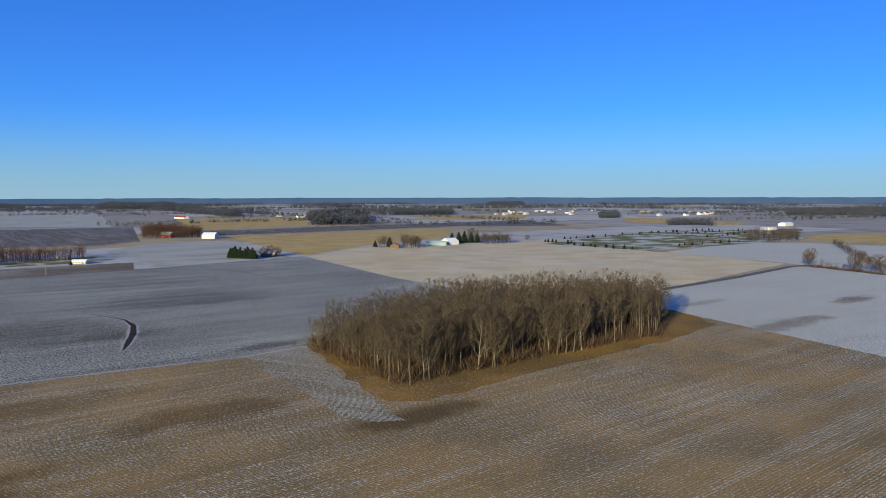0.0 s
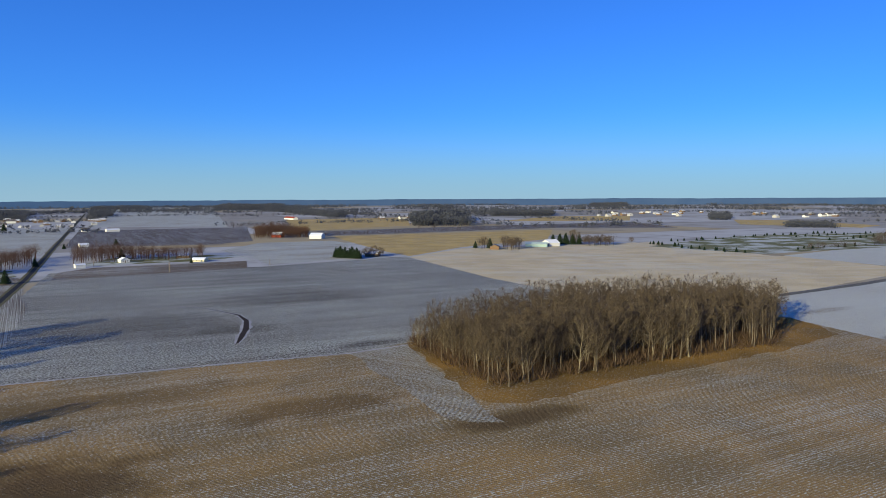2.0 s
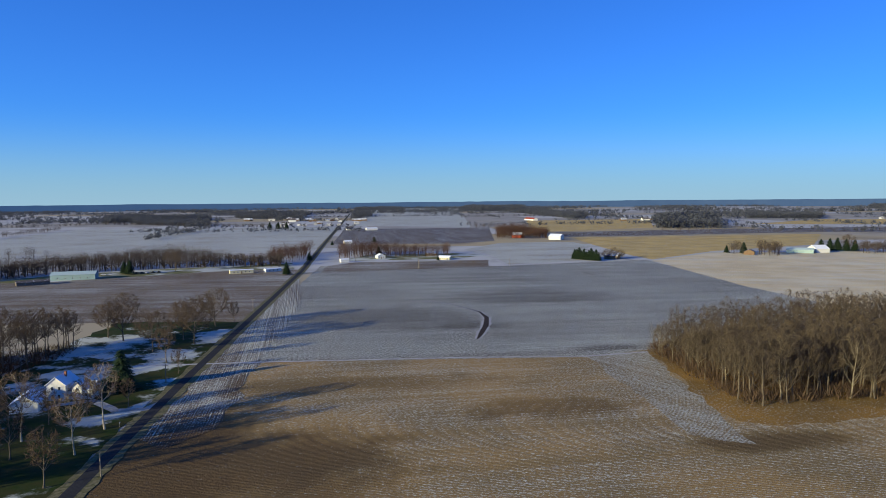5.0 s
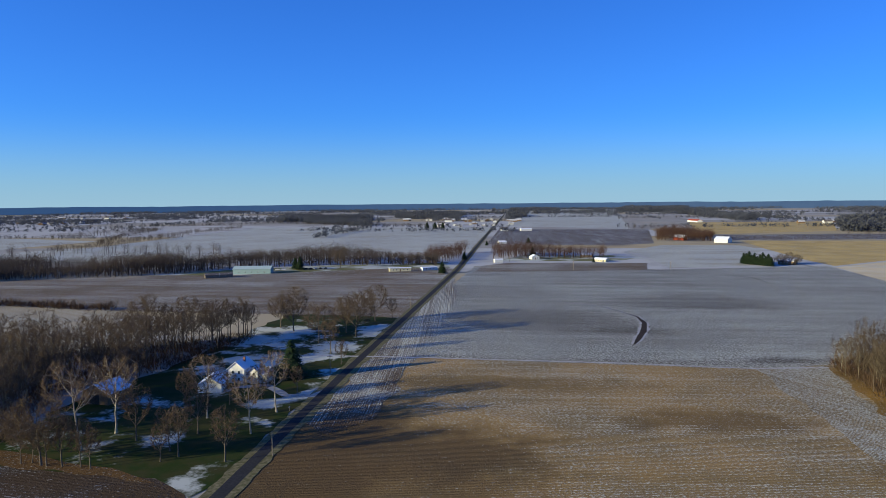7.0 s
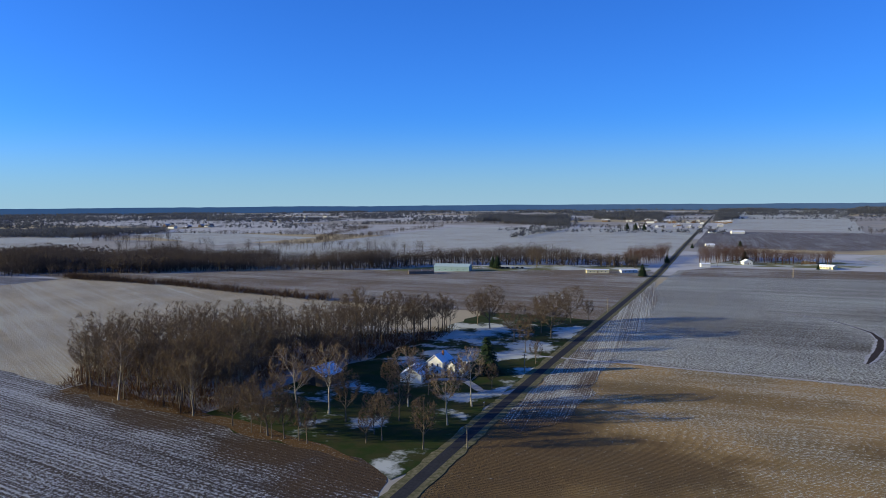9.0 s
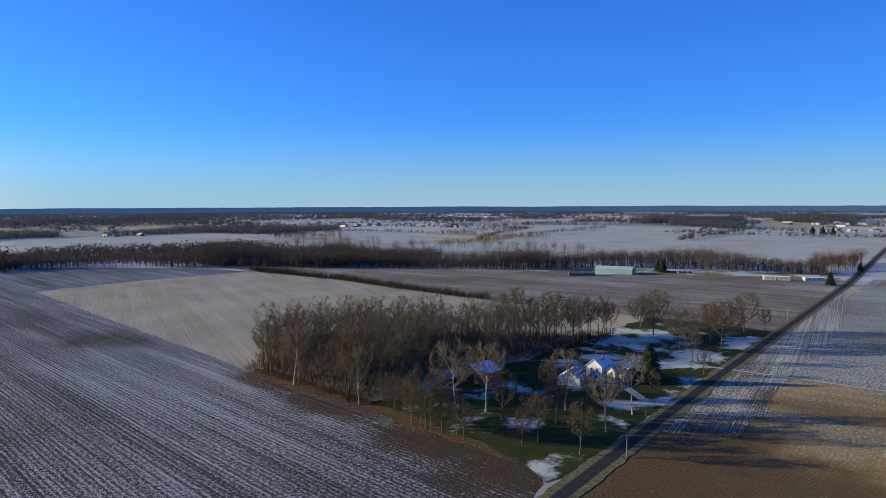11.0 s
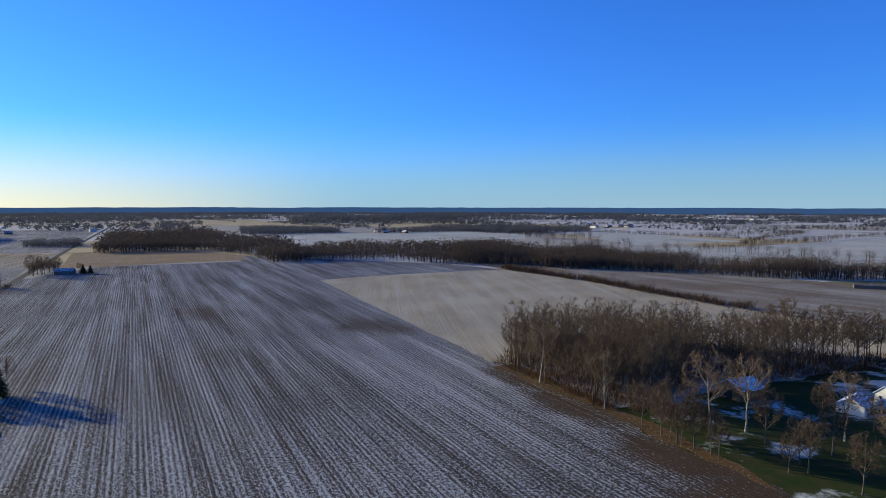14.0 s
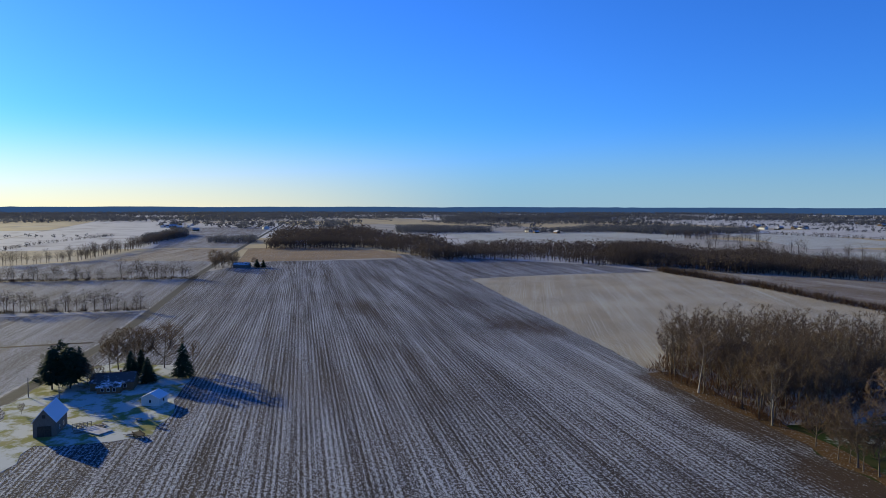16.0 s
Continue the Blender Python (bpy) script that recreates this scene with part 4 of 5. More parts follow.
for i, (pts, size, label) in enumerate([
        ([(-508.9, 429.9), (-387.0, 417.8), (-285.2, 392.3), (-228.1, 382.2)], 2.1, "red-brown brush hedgerow along the field edge"),
        ([(-521.1, 440.2), (-469.9, 442.0)], 1.6, "red-brown brush along the field edge"),
        ([(-450.4, -83.0), (-433.7, -8.2)], 1.0, "low brush under the hedgerow"),
        ([(-633.2, -115.8), (-602.9, 27.9)], 1.3, "low brush under the hedgerow"),
        ([(600.8, 290.4), (586.4, 222.1)], 1.3, "low brush under the hedgerow")]):
    scatter("hedgerow", BRUSH, scaled(line_spots(pts, 1.5, 5, 450 + i, 0.4, 1.2), size), label, "hedgerow", ("brush", "brush"))
scatter("hedgerow", FAR, scaled(line_spots([(-452.4, 425.4), (-387.0, 417.8), (-287.0, 394.8)], 17, 4, 470), 0.75), "scattered leafless trees in a brush hedgerow", "hedgerow", ("bark", "twig"))

# far belts of woodland and hedgerows out to the horizon, along the section lines
rng = random.Random(21)
rows = []
for belt in range(210):
    r = 1350 + 3450 * rng.random() ** 0.75
    b = radians(rng.uniform(-78, 118))
    cx, cy = -math.sin(b) * r, math.cos(b) * r
    turn = radians(rng.choice((-4, 86)) + rng.uniform(-4, 4))
    length = rng.uniform(160, 700) * (1.0 if r < 2500 else 1.5)
    wide = rng.choice((4, 6, 8, 50))
    tall = rng.uniform(0.5, 0.95) * (1.0 if r < 3000 else 1.2)
    for k in range(int(length / 10 * (1 + wide / 70))):
        f, g = rng.uniform(-0.5, 0.5) * length, rng.uniform(-0.5, 0.5) * wide
        x, y = cx + math.cos(turn) * f - math.sin(turn) * g, cy + math.sin(turn) * f + math.cos(turn) * g
        if math.hypot(x, y) < 4880:
            rows.append((x, y, rng.uniform(0, 6.3), tall * rng.uniform(0.6, 1.15), rng.randrange(9)))
scatter("far_hedgerows", COARSE, rows, "far leafless hedgerows between the fields", "hedgerow", ("hazed_far_wood", "hazed_far_wood"))
# woods that thicken towards the south and the skyline
rows = []
for k in range(38000):
    b, r = rng.uniform(-78, 118), math.sqrt(rng.uniform(1800 ** 2, 4860 ** 2))
    x, y = -math.sin(radians(b)) * r, math.cos(radians(b)) * r
    edge = float(np.interp(b, (-30, 15, 45, 72, 84), (0.40, 0.26, 0.16, 0.08, -0.28))) - float(np.interp(r, (1900, 2400, 4200, 4850), (-0.2, 0.0, 0.06, 0.3)))
    if noise.noise((x / 520, y / 330, 3.7)) > edge:
        rows.append((x, y, rng.uniform(0, 6.3), rng.uniform(0.9, 1.4), rng.randrange(9)))
scatter("far_woods", COARSE, rows, "far belts of leafless woodland on the plain, tinted bluish for haze", "woods", ("hazed_far_wood", "hazed_far_wood"))
# skyline strip whose blue glow stands in for haze
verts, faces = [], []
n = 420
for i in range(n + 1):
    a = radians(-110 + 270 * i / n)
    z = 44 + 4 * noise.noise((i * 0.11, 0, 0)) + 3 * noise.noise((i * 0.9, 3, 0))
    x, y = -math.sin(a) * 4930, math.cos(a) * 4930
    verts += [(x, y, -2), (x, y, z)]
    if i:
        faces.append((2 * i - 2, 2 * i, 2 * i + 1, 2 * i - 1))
tagged(mesh_object("backdrop", verts, faces, MAT["backdrop"]), "wooded skyline at the horizon, glowing blue in place of haze", "skyline", kind="structure")


# ---- materials of buildings ----
def boards(name, a, b, pitch, rough=0.7):
    """Painted or weathered boards that run up the wall."""
    m = Nodes(name, rough)
    f = m.noise(3.0, 4.0, m.spin(0, (6.0, 6.0, 0.4)), 0.7)
    c = m.mix(m.ramp(f, 0.3, 0.7), a, b)
    c = m.mix(m.math("MULTIPLY", m.ramp(m.noise(0.6, 3.0), 0.5, 0.8), 0.4), c, tuple(v * 0.6 for v in a))
    return m.done(c, f, 0.3, 0.02)


MAT["white_siding"] = boards("white_siding", (0.66, 0.65, 0.60), (0.58, 0.57, 0.53), 0.2)
MAT["grey_siding"] = boards("grey_siding", (0.42, 0.41, 0.39), (0.35, 0.34, 0.32), 0.2)
MAT["grey_boards"] = boards("grey_boards", (0.20, 0.17, 0.14), (0.13, 0.11, 0.09), 0.2)
MAT["brown_boards"] = boards("brown_boards", (0.20, 0.13, 0.075), (0.14, 0.09, 0.055), 0.2)
MAT["red_boards"] = boards("red_boards", (0.32, 0.07, 0.04), (0.24, 0.055, 0.035), 0.2)
MAT["teal_metal"] = boards("teal_metal", (0.30, 0.40, 0.38), (0.24, 0.33, 0.32), 0.4, 0.45)
MAT["cream_siding"] = boards("cream_siding", (0.62, 0.56, 0.36), (0.55, 0.50, 0.33), 0.2)


def snowy_roof(name, base, snow):
    m = Nodes(name, 0.8)
    f = m.noise(0.6, 4.0, rough=0.6)
    c = m.mix(m.ramp(m.math("ADD", f, snow), 0.8, 1.05), base, (0.72, 0.74, 0.78))
    return m.done(c, m.noise(6.0, 3.0), 0.2, 0.02)


MAT["snow_roof"] = snowy_roof("snow_roof", (0.22, 0.21, 0.20), 0.75)
MAT["teal_roof"] = snowy_roof("teal_roof", (0.36, 0.46, 0.46), 0.15)
MAT["patchy_roof"] = snowy_roof("patchy_roof", (0.09, 0.075, 0.065), 0.42)
MAT["dark_roof"] = snowy_roof("dark_roof", (0.10, 0.085, 0.08), 0.28)
MAT["glass"] = grain_material("glass", (0.02, 0.025, 0.03), (0.03, 0.035, 0.04), 0.3, 0.08, 0.0)
MAT["glass"].node_tree.nodes["Principled BSDF"].inputs["Specular IOR Level"].default_value = 0.5
MAT["white_trim"] = grain_material("white_trim", (0.78, 0.78, 0.76), (0.70, 0.70, 0.68), 2.0, 0.5, 0.05)
MAT["dark_opening"] = grain_material("dark_opening", (0.05, 0.042, 0.035), (0.08, 0.065, 0.05), 2.0)
MAT["post_wood"] = grain_material("post_wood", (0.20, 0.16, 0.11), (0.28, 0.23, 0.17), 4.0)
MAT["metal"] = grain_material("metal", (0.35, 0.36, 0.37), (0.28, 0.29, 0.30), 3.0, 0.4)
MAT["car_dark"] = grain_material("car_dark", (0.02, 0.025, 0.035), (0.03, 0.035, 0.045), 1.0, 0.25, 0.0)
MAT["car_white"] = grain_material("car_white", (0.7, 0.7, 0.7), (0.64, 0.64, 0.65), 1.0, 0.3, 0.0)
MAT["rubber"] = grain_material("rubber", (0.02, 0.02, 0.02), (0.03, 0.03, 0.03), 4.0)
MAT["chimney_brick"] = grain_material("chimney_brick", (0.25, 0.10, 0.06), (0.32, 0.15, 0.10), 5.0)


# ---- buildings ----
def box_part(name, lo, hi, material, parent, label="", bevel=0.0):
    bm = bmesh.new()
    bmesh.ops.create_cube(bm, size=1.0)
    size = [hi[i] - lo[i] for i in range(3)]
    bmesh.ops.scale(bm, vec=size, verts=bm.verts)
    bmesh.ops.translate(bm, vec=[(hi[i] + lo[i]) / 2 for i in range(3)], verts=bm.verts)
    if bevel:
        bmesh.ops.bevel(bm, geom=list(bm.edges), offset=bevel, segments=2, affect="EDGES")
    me = bpy.data.meshes.new(name)
    bm.to_mesh(me)
    bm.free()
    me.materials.append(material)
    ob = new(name, me)
    ob.parent = parent
    if label:
        tagged(ob, label)
    return ob


def window(parent, x, y, z, w, h, side):
    """A framed pane on a wall; side 'y' faces -y, 'x' faces +x, 'm' faces -x."""
    t, d = 0.08, 0.06
    if side == "y":
        f = box_part("window", (x - w / 2, y - d, z), (x + w / 2, y + 0.02, z + h), MAT["white_trim"], parent)
        box_part("pane", (x - w / 2 + t, y - d - 0.02, z + t), (x + w / 2 - t, y - d + 0.01, z + h - t), MAT["glass"], f)
    else:
        k = 1 if side == "x" else -1
        a, b = sorted((x + k * d, x - k * 0.02))
        f = box_part("window", (a, y - w / 2, z), (b, y + w / 2, z + h), MAT["white_trim"], parent)
        a, b = sorted((x + k * (d + 0.02), x + k * (d - 0.01)))
        box_part("pane", (a, y - w / 2 + t, z + t), (b, y + w / 2 - t, z + h - t), MAT["glass"], f)


def gable_block(parent, x0, x1, y0, y1, eave, ridge, wall, roof, along_x=False, over=0.35, prefix=""):
    """Walls with two gables and two roof slabs. The ridge runs along y, or along x."""
    if along_x:
        m = (y0 + y1) / 2
        prof = [(y0, 0), (y1, 0), (y1, eave), (m, ridge), (y0, eave)]
        verts = [(x0, p, z) for p, z in prof] + [(x1, p, z) for p, z in prof]
    else:
        m = (x0 + x1) / 2
        prof = [(x0, 0), (x1, 0), (x1, eave), (m, ridge), (x0, eave)]
        verts = [(p, y0, z) for p, z in prof] + [(p, y1, z) for p, z in prof]
    faces = [(0, 1, 2, 3, 4), (9, 8, 7, 6, 5)] + [(i, i + 5, (i + 1) % 5 + 5, (i + 1) % 5) for i in range(5)]
    ob = mesh_object(prefix + "wall", verts, faces, MAT[wall], parent)
    bm = bmesh.new()
    bm.from_mesh(ob.data)
    bmesh.ops.recalc_face_normals(bm, faces=bm.faces)
    bm.to_mesh(ob.data)
    bm.free()
    half = (y1 - y0) / 2 if along_x else (x1 - x0) / 2
    drop = (ridge - eave) / half
    for k in (-1, 1):
        out = half + over
        pts = []
        for e in (0, 1):
            if along_x:
                a = (x0 - over) if e == 0 else (x1 + over)
                pts += [(a, m, ridge + 0.03), (a, m + k * out, ridge - drop * out + 0.03), (a, m + k * out, ridge - drop * out + 0.21), (a, m, ridge + 0.22)]
            else:
                a = (y0 - over) if e == 0 else (y1 + over)
                pts += [(m, a, ridge + 0.03), (m + k * out, a, ridge - drop * out + 0.03), (m + k * out, a, ridge - drop * out + 0.21), (m, a, ridge + 0.22)]
        f = [(0, 1, 2, 3), (7, 6, 5, 4)] + [(i, i + 4, (i + 1) % 4 + 4, (i + 1) % 4) for i in range(4)]
        ob = mesh_object(prefix + "roof", pts, f, MAT[roof], parent)
        bm = bmesh.new()
        bm.from_mesh(ob.data)
        bmesh.ops.recalc_face_normals(bm, faces=bm.faces)
        bm.to_mesh(ob.data)
        bm.free()


def building(name, left, right, depth, eave, ridge, wall, roof, label, category="house", along_x=False, windows=0, door="", side_windows=0, chimney=False, group=""):
    """A gabled building by the two foot corners of its front."""
    dx, dy = right[0] - left[0], right[1] - left[1]
    w = math.hypot(dx, dy)
    root = new(name)
    root.matrix_basis = pose((left[0] + right[0]) / 2, (left[1] + right[1]) / 2, 0.1, 0, 0, math.degrees(math.atan2(dy, dx)))
    gable_block(root, -w / 2, w / 2, 0, depth, eave, ridge, wall, roof, along_x)
    for i in range(windows):
        x = -w / 2 + w * (i + 1) / (windows + 1)
        if door and abs(x) < 1.6:
            continue
        window(root, x, 0, min(0.9, eave - 1.5), min(1.0, w * 0.14), 1.15, "y")
    for i in range(side_windows):
        y = depth * (i + 1) / (side_windows + 1)
        window(root, w / 2, y, min(0.9, eave - 1.5), 1.0, 1.15, "x")
        window(root, -w / 2, y, min(0.9, eave - 1.5), 1.0, 1.15, "m")
    if door == "garage":
        d = box_part("garage_door", (-w * 0.3, -0.06, 0.02), (w * 0.3, 0.02, 2.15), MAT["white_trim"], root, "white panelled garage door")
        for k in range(1, 4):
            box_part("panel", (-w * 0.28, -0.09, 0.06 + (k - 1) * 0.7), (w * 0.28, -0.05, 0.64 + (k - 1) * 0.7), MAT["white_siding"], d)
    elif door == "barn":
        for k in (-1, 1):
            box_part("barn_door", (min(0.03 * k, 1.7 * k), -0.08, 0.02), (max(0.03 * k, 1.7 * k), 0.02, 2.9), MAT["dark_opening"], root, "dark weathered barn door")
    elif door:
        box_part("door", (-0.48, -0.07, 0.02), (0.48, 0.02, 2.05), MAT["brown_boards"], root, "brown front door")
    if chimney:
        box_part("chimney", (w * 0.12, depth * 0.5, ridge - 0.8), (w * 0.12 + 0.6, depth * 0.5 + 0.6, ridge + 0.9), MAT["chimney_brick"], root, "brick chimney")
    tagged(root, label, category, group)
    return root


# homestead by the road
building("garage", (-98.3, 213.7), (-90.7, 214.8), 9.0, 2.6, 5.0, "white_siding", "snow_roof", "white gabled garage with a snow-covered roof beside the house", "garage", door="garage", windows=0, side_windows=2)
home = building("farmhouse", (-93.1, 226.4), (-87.2, 225.9), 8.5, 5.0, 7.4, "white_siding", "snow_roof", "white two-storey farmhouse with a snow-covered gable roof", "house", windows=2, side_windows=2, chimney=True)
for wx in (-1.1, 1.1):
    window(home, wx, 0, 3.3, 0.8, 1.2, "y")
w0 = math.hypot((-87.2, 225.9)[0] - (-93.1, 226.4)[0], (-87.2, 225.9)[1] - (-93.1, 226.4)[1]) / 2
gable_block(home, w0 + 0.02, w0 + 7.5, 1.5, 7.5, 2.8, 4.9, "white_siding", "patchy_roof", True, prefix="wing_")
gable_block(home, w0 + 1.8, w0 + 4.6, 0.6, 4.0, 4.3, 5.6, "white_siding", "patchy_roof", prefix="dormer_")
window(home, w0 + 3.2, 0.6, 2.9, 0.7, 1.0, "y")
for wx in (w0 + 1.0, w0 + 5.6, w0 + 6.7):
    window(home, wx, 1.5, 0.9, 0.8, 1.1, "y")
building("barn", (-130.0, 201.2), (-120.1, 198.8), 10.0, 3.5, 6.2, "brown_boards", "snow_roof", "brown wooden barn with a snow-covered roof among trees", "barn", door="barn")

# farmyard by the grey road
barn = building("barn", (-206.5, -31.7), (-205.7, -26.3), 11.0, 4.1, 7.4, "grey_boards", "snow_roof", "weathered grey wooden barn with a snowy roof", "barn", door="barn", side_windows=2)
box_part("loft_hatch", (-0.4, -0.06, 5.0), (0.4, 0.02, 5.9), MAT["dark_opening"], barn, "dark loft hatch")
building("shed", (-227.4, -5.8), (-224.6, -0.7), 5.0, 2.5, 3.9, "white_siding", "snow_roof", "small white shed with a snowy roof", "shed", windows=1, side_windows=1)
building("farmhouse", (-251.1, -21.7), (-248.7, -8.6), 8.0, 2.7, 5.0, "brown_boards", "dark_roof", "low dark farmhouse with a patchily snowed roof behind spruces", "house", along_x=True, windows=4, door="plain", chimney=True)
porch = building("porch", (-246.8, -19.5), (-245.4, -12.5), 3.2, 2.2, 3.1, "brown_boards", "patchy_roof", "brown porch with a patchily snowed roof before the farmhouse", "porch", along_x=True, windows=3)

# farther buildings
building("machine_shed", (-231.4, 580.0), (-199.2, 584.5), 14, 4.2, 6.2, "teal_metal", "teal_roof", "long pale teal metal shed with a snowy roof", "shed", along_x=True, windows=5)
building("low_shed", (-241.2, 546.0), (-222.2, 556.8), 8, 2.4, 3.6, "grey_boards", "dark_roof", "long low grey shed joined to no other building", "shed", along_x=True, windows=3)
building("mobile_home", (-96.6, 600.2), (-78.1, 605.9), 5, 2.9, 3.3, "cream_siding", "snow_roof", "cream mobile home beside the field", "mobile home", along_x=True, windows=5, door="plain")
building("trailer_house", (-67.9, 609.0), (-55.5, 617.8), 4, 2.4, 2.9, "white_siding", "snow_roof", "low white trailer beside a spruce", "mobile home", along_x=True, windows=3)
building("roadside_shed", (-3.8, 688.2), (4.1, 690.6), 5, 2.8, 3.6, "white_siding", "snow_roof", "small white roadside shed", "shed", along_x=True)
building("roadside_house", (34.4, 724.1), (42.5, 726.5), 8, 2.6, 4.8, "white_siding", "snow_roof", "white gabled roadside house", "house", windows=3, door="plain")
building("roadside_house", (88.6, 752.9), (100.0, 749.8), 8, 2.5, 4.2, "brown_boards", "patchy_roof", "brown ranch house among leafless trees", "house", along_x=True, windows=4)
building("roadside_house", (95.3, 700.7), (105.9, 692.9), 7, 2.3, 3.8, "cream_siding", "snow_roof", "low cream house on a frosty lawn", "house", along_x=True, windows=4)
building("roadside_house", (0.5, 985.8), (11.1, 988.6), 8, 2.8, 4.6, "white_siding", "snow_roof", "white house beside the road", "house", along_x=True, windows=3)
building("farm_shed", (46.0, 1405.6), (67.7, 1410.2), 14, 3.6, 5.5, "white_siding", "snow_roof", "white farm buildings on the far field edge", "shed", along_x=True)
building("farm_shed", (6.3, 1421.7), (18.5, 1424.3), 12, 4.5, 8.0, "white_siding", "dark_roof", "white farmhouse with a dark roof by the road", "house", along_x=True)
building("red_barn", (263.0, 1064.9), (276.3, 1054.5), 12, 4.5, 8.0, "red_boards", "patchy_roof", "red barn at the edge of a reddish grove", "barn", along_x=True)
building("white_barn", (304.0, 999.5), (318.8, 987.9), 16, 5.0, 8.5, "white_siding", "snow_roof", "white barn with a snowy roof", "barn", along_x=True)
building("brown_house", (261.5, 667.1), (272.5, 658.7), 10, 3.2, 5.6, "brown_boards", "patchy_roof", "brown house beside a dense evergreen row", "house", along_x=True, windows=4)
building("long_shed", (481.8, 693.7), (502.7, 677.5), 12, 3.6, 5.4, "teal_metal", "teal_roof", "long pale teal farm shed", "shed", along_x=True)
building("farm_barn", (510.6, 683.5), (526.6, 683.5), 16, 4.2, 8.0, "white_siding", "snow_roof", "white farm barn with a broad roof", "barn", along_x=True)
building("farm_house", (423.7, 681.8), (432.1, 675.3), 9, 3.2, 5.6, "brown_boards", "dark_roof", "brown farmhouse among leafless trees", "house")
building("far_farmhouse", (516.7, 1937.7), (525.5, 1873.4), 14, 4.0, 8, "white_siding", "red_boards", "white farmhouse with a red roof far off", "house", along_x=True)
building("big_white_barn", (1328.5, 683.0), (1364.5, 685.8), 14, 5, 7.5, "white_siding", "snow_roof", "tall white barn beyond the tree nursery", "barn", along_x=True)
building("long_white_shed", (1153.2, 630.1), (1169.8, 616.9), 15, 3.5, 5, "white_siding", "snow_roof", "long low white shed beyond the nursery", "shed", along_x=True)
building("barn_by_woods", (-1051.0, 193.0), (-1045.3, 208.1), 12, 4.5, 7.0, "white_siding", "snow_roof", "white-roofed barn in front of dark woods", "barn", along_x=True)
building("field_house", (-691.1, 66.7), (-685.5, 80.9), 9, 3.0, 5.0, "grey_boards", "patchy_roof", "house in shade under leafless trees on the field edge", "house", along_x=True, windows=3)

# villages on the plain
first = building("village_house", (-98.0, 1670.6), (-88.1, 1672.4), 9, 3.2, 6.0, "grey_siding", "patchy_roof", "small pale grey village house far off", "house", along_x=True, group="village houses")
second = building("village_house", (-72.0, 1830.6), (-58.6, 1832.7), 9, 3.2, 6.5, "brown_boards", "patchy_roof", "small brown village house far off", "house", along_x=True, group="village houses")
third = building("village_house", (-147.9, 1661.9), (-132.8, 1664.5), 10, 4.0, 7.0, "white_siding", "dark_roof", "white village house with a dark roof far off", "house", along_x=True, group="village houses")
rng = random.Random(31)
for (cx, cy), n, wide in (((-76.5, 1748.8), 7, 120), ((-51.4, 2019.9), 6, 120), ((-165.1, 2235.2), 6, 160), ((-1462.5, 2107.8), 9, 150), ((-1673.0, 2835.1), 10, 260), ((-1367.8, 1528.7), 5, 90), ((-2380.6, 3280.3), 8, 300), ((-1324.6, 787.6), 4, 70), ((-1929.2, 146.1), 8, 330), ((-1958.4, 13.9), 6, 260),
                           ((1766.9, 1556.6), 8, 220), ((1462.0, 1638.6), 6, 160), ((1931.9, 1242.9), 6, 240), ((2827.6, 1320.5), 6, 260), ((1279.4, 2173.5), 5, 180), ((790.8, 1771.5), 4, 90), ((-1420.7, 2029.7), 6, 140), ((-1306.1, 1458.2), 3, 60), ((-178.7, 2133.7), 7, 180), ((1815.5, 1778.5), 7, 200)):
    for k in range(n):
        size = rng.uniform(0.9, 1.5) * (0.75 if math.hypot(cx, cy) < 1600 else 0.95)
        copy_thing_at((first, second, second, third)[rng.randrange(4)], cx + rng.uniform(-wide, wide), cy + rng.uniform(-wide, wide) * 0.5, rng.choice((0, 90, 4, -86, 180)), size)


# ---- evergreens ----
def evergreen(seed, height, radius, ragged, label, group="", taper=0.85, foot=0.05):
    """A conifer: a trunk and tiers of drooping needled boughs."""
    rng = random.Random(seed)
    root = new("evergreen_tree")
    v, f = [], []
    tube(v, f, [Vector((0, 0, 0)), Vector((0, 0, height * 0.5)), Vector((0, 0, height * 0.96))], [height * 0.02, height * 0.013, 0.02], 6)
    mesh_object("trunk", v, f, MAT["bark"], root)
    t, tf = [], []
    n = 1250
    for i in range(n):
        z = 1 - math.sqrt(rng.random()) * 0.97
        a = rng.uniform(0, 6.3)
        lump = 1 + ragged * math.sin(a * 3 + z * 9 + seed)
        r = radius * (1 - z) ** taper * lump * rng.uniform(0.3, 1.0) + 0.1
        p = Vector((math.cos(a) * r, math.sin(a) * r, height * (foot + (0.98 - foot) * z) + rng.uniform(-0.3, 0.3)))
        out = Vector((math.cos(a), math.sin(a), -0.35)) * rng.uniform(0.7, 1.3) * (0.4 + radius * 0.16)
        side = Vector((-math.sin(a), math.cos(a), rng.uniform(-0.3, 0.3))) * rng.uniform(0.25, 0.5) * (0.3 + radius * 0.17)
        b = len(t)
        t += [p - side - out * 0.4, p + side - out * 0.4, p + out]
        tf.append((b, b + 1, b + 2))
    tagged(mesh_object("crown", t, tf, MAT["needle"], root), kind="stuff")
    return tagged(root, label, "evergreen", group)


def plant(master, where, height, base_height, turn):
    return copy_thing_at(master, where[0], where[1], turn, height / base_height)


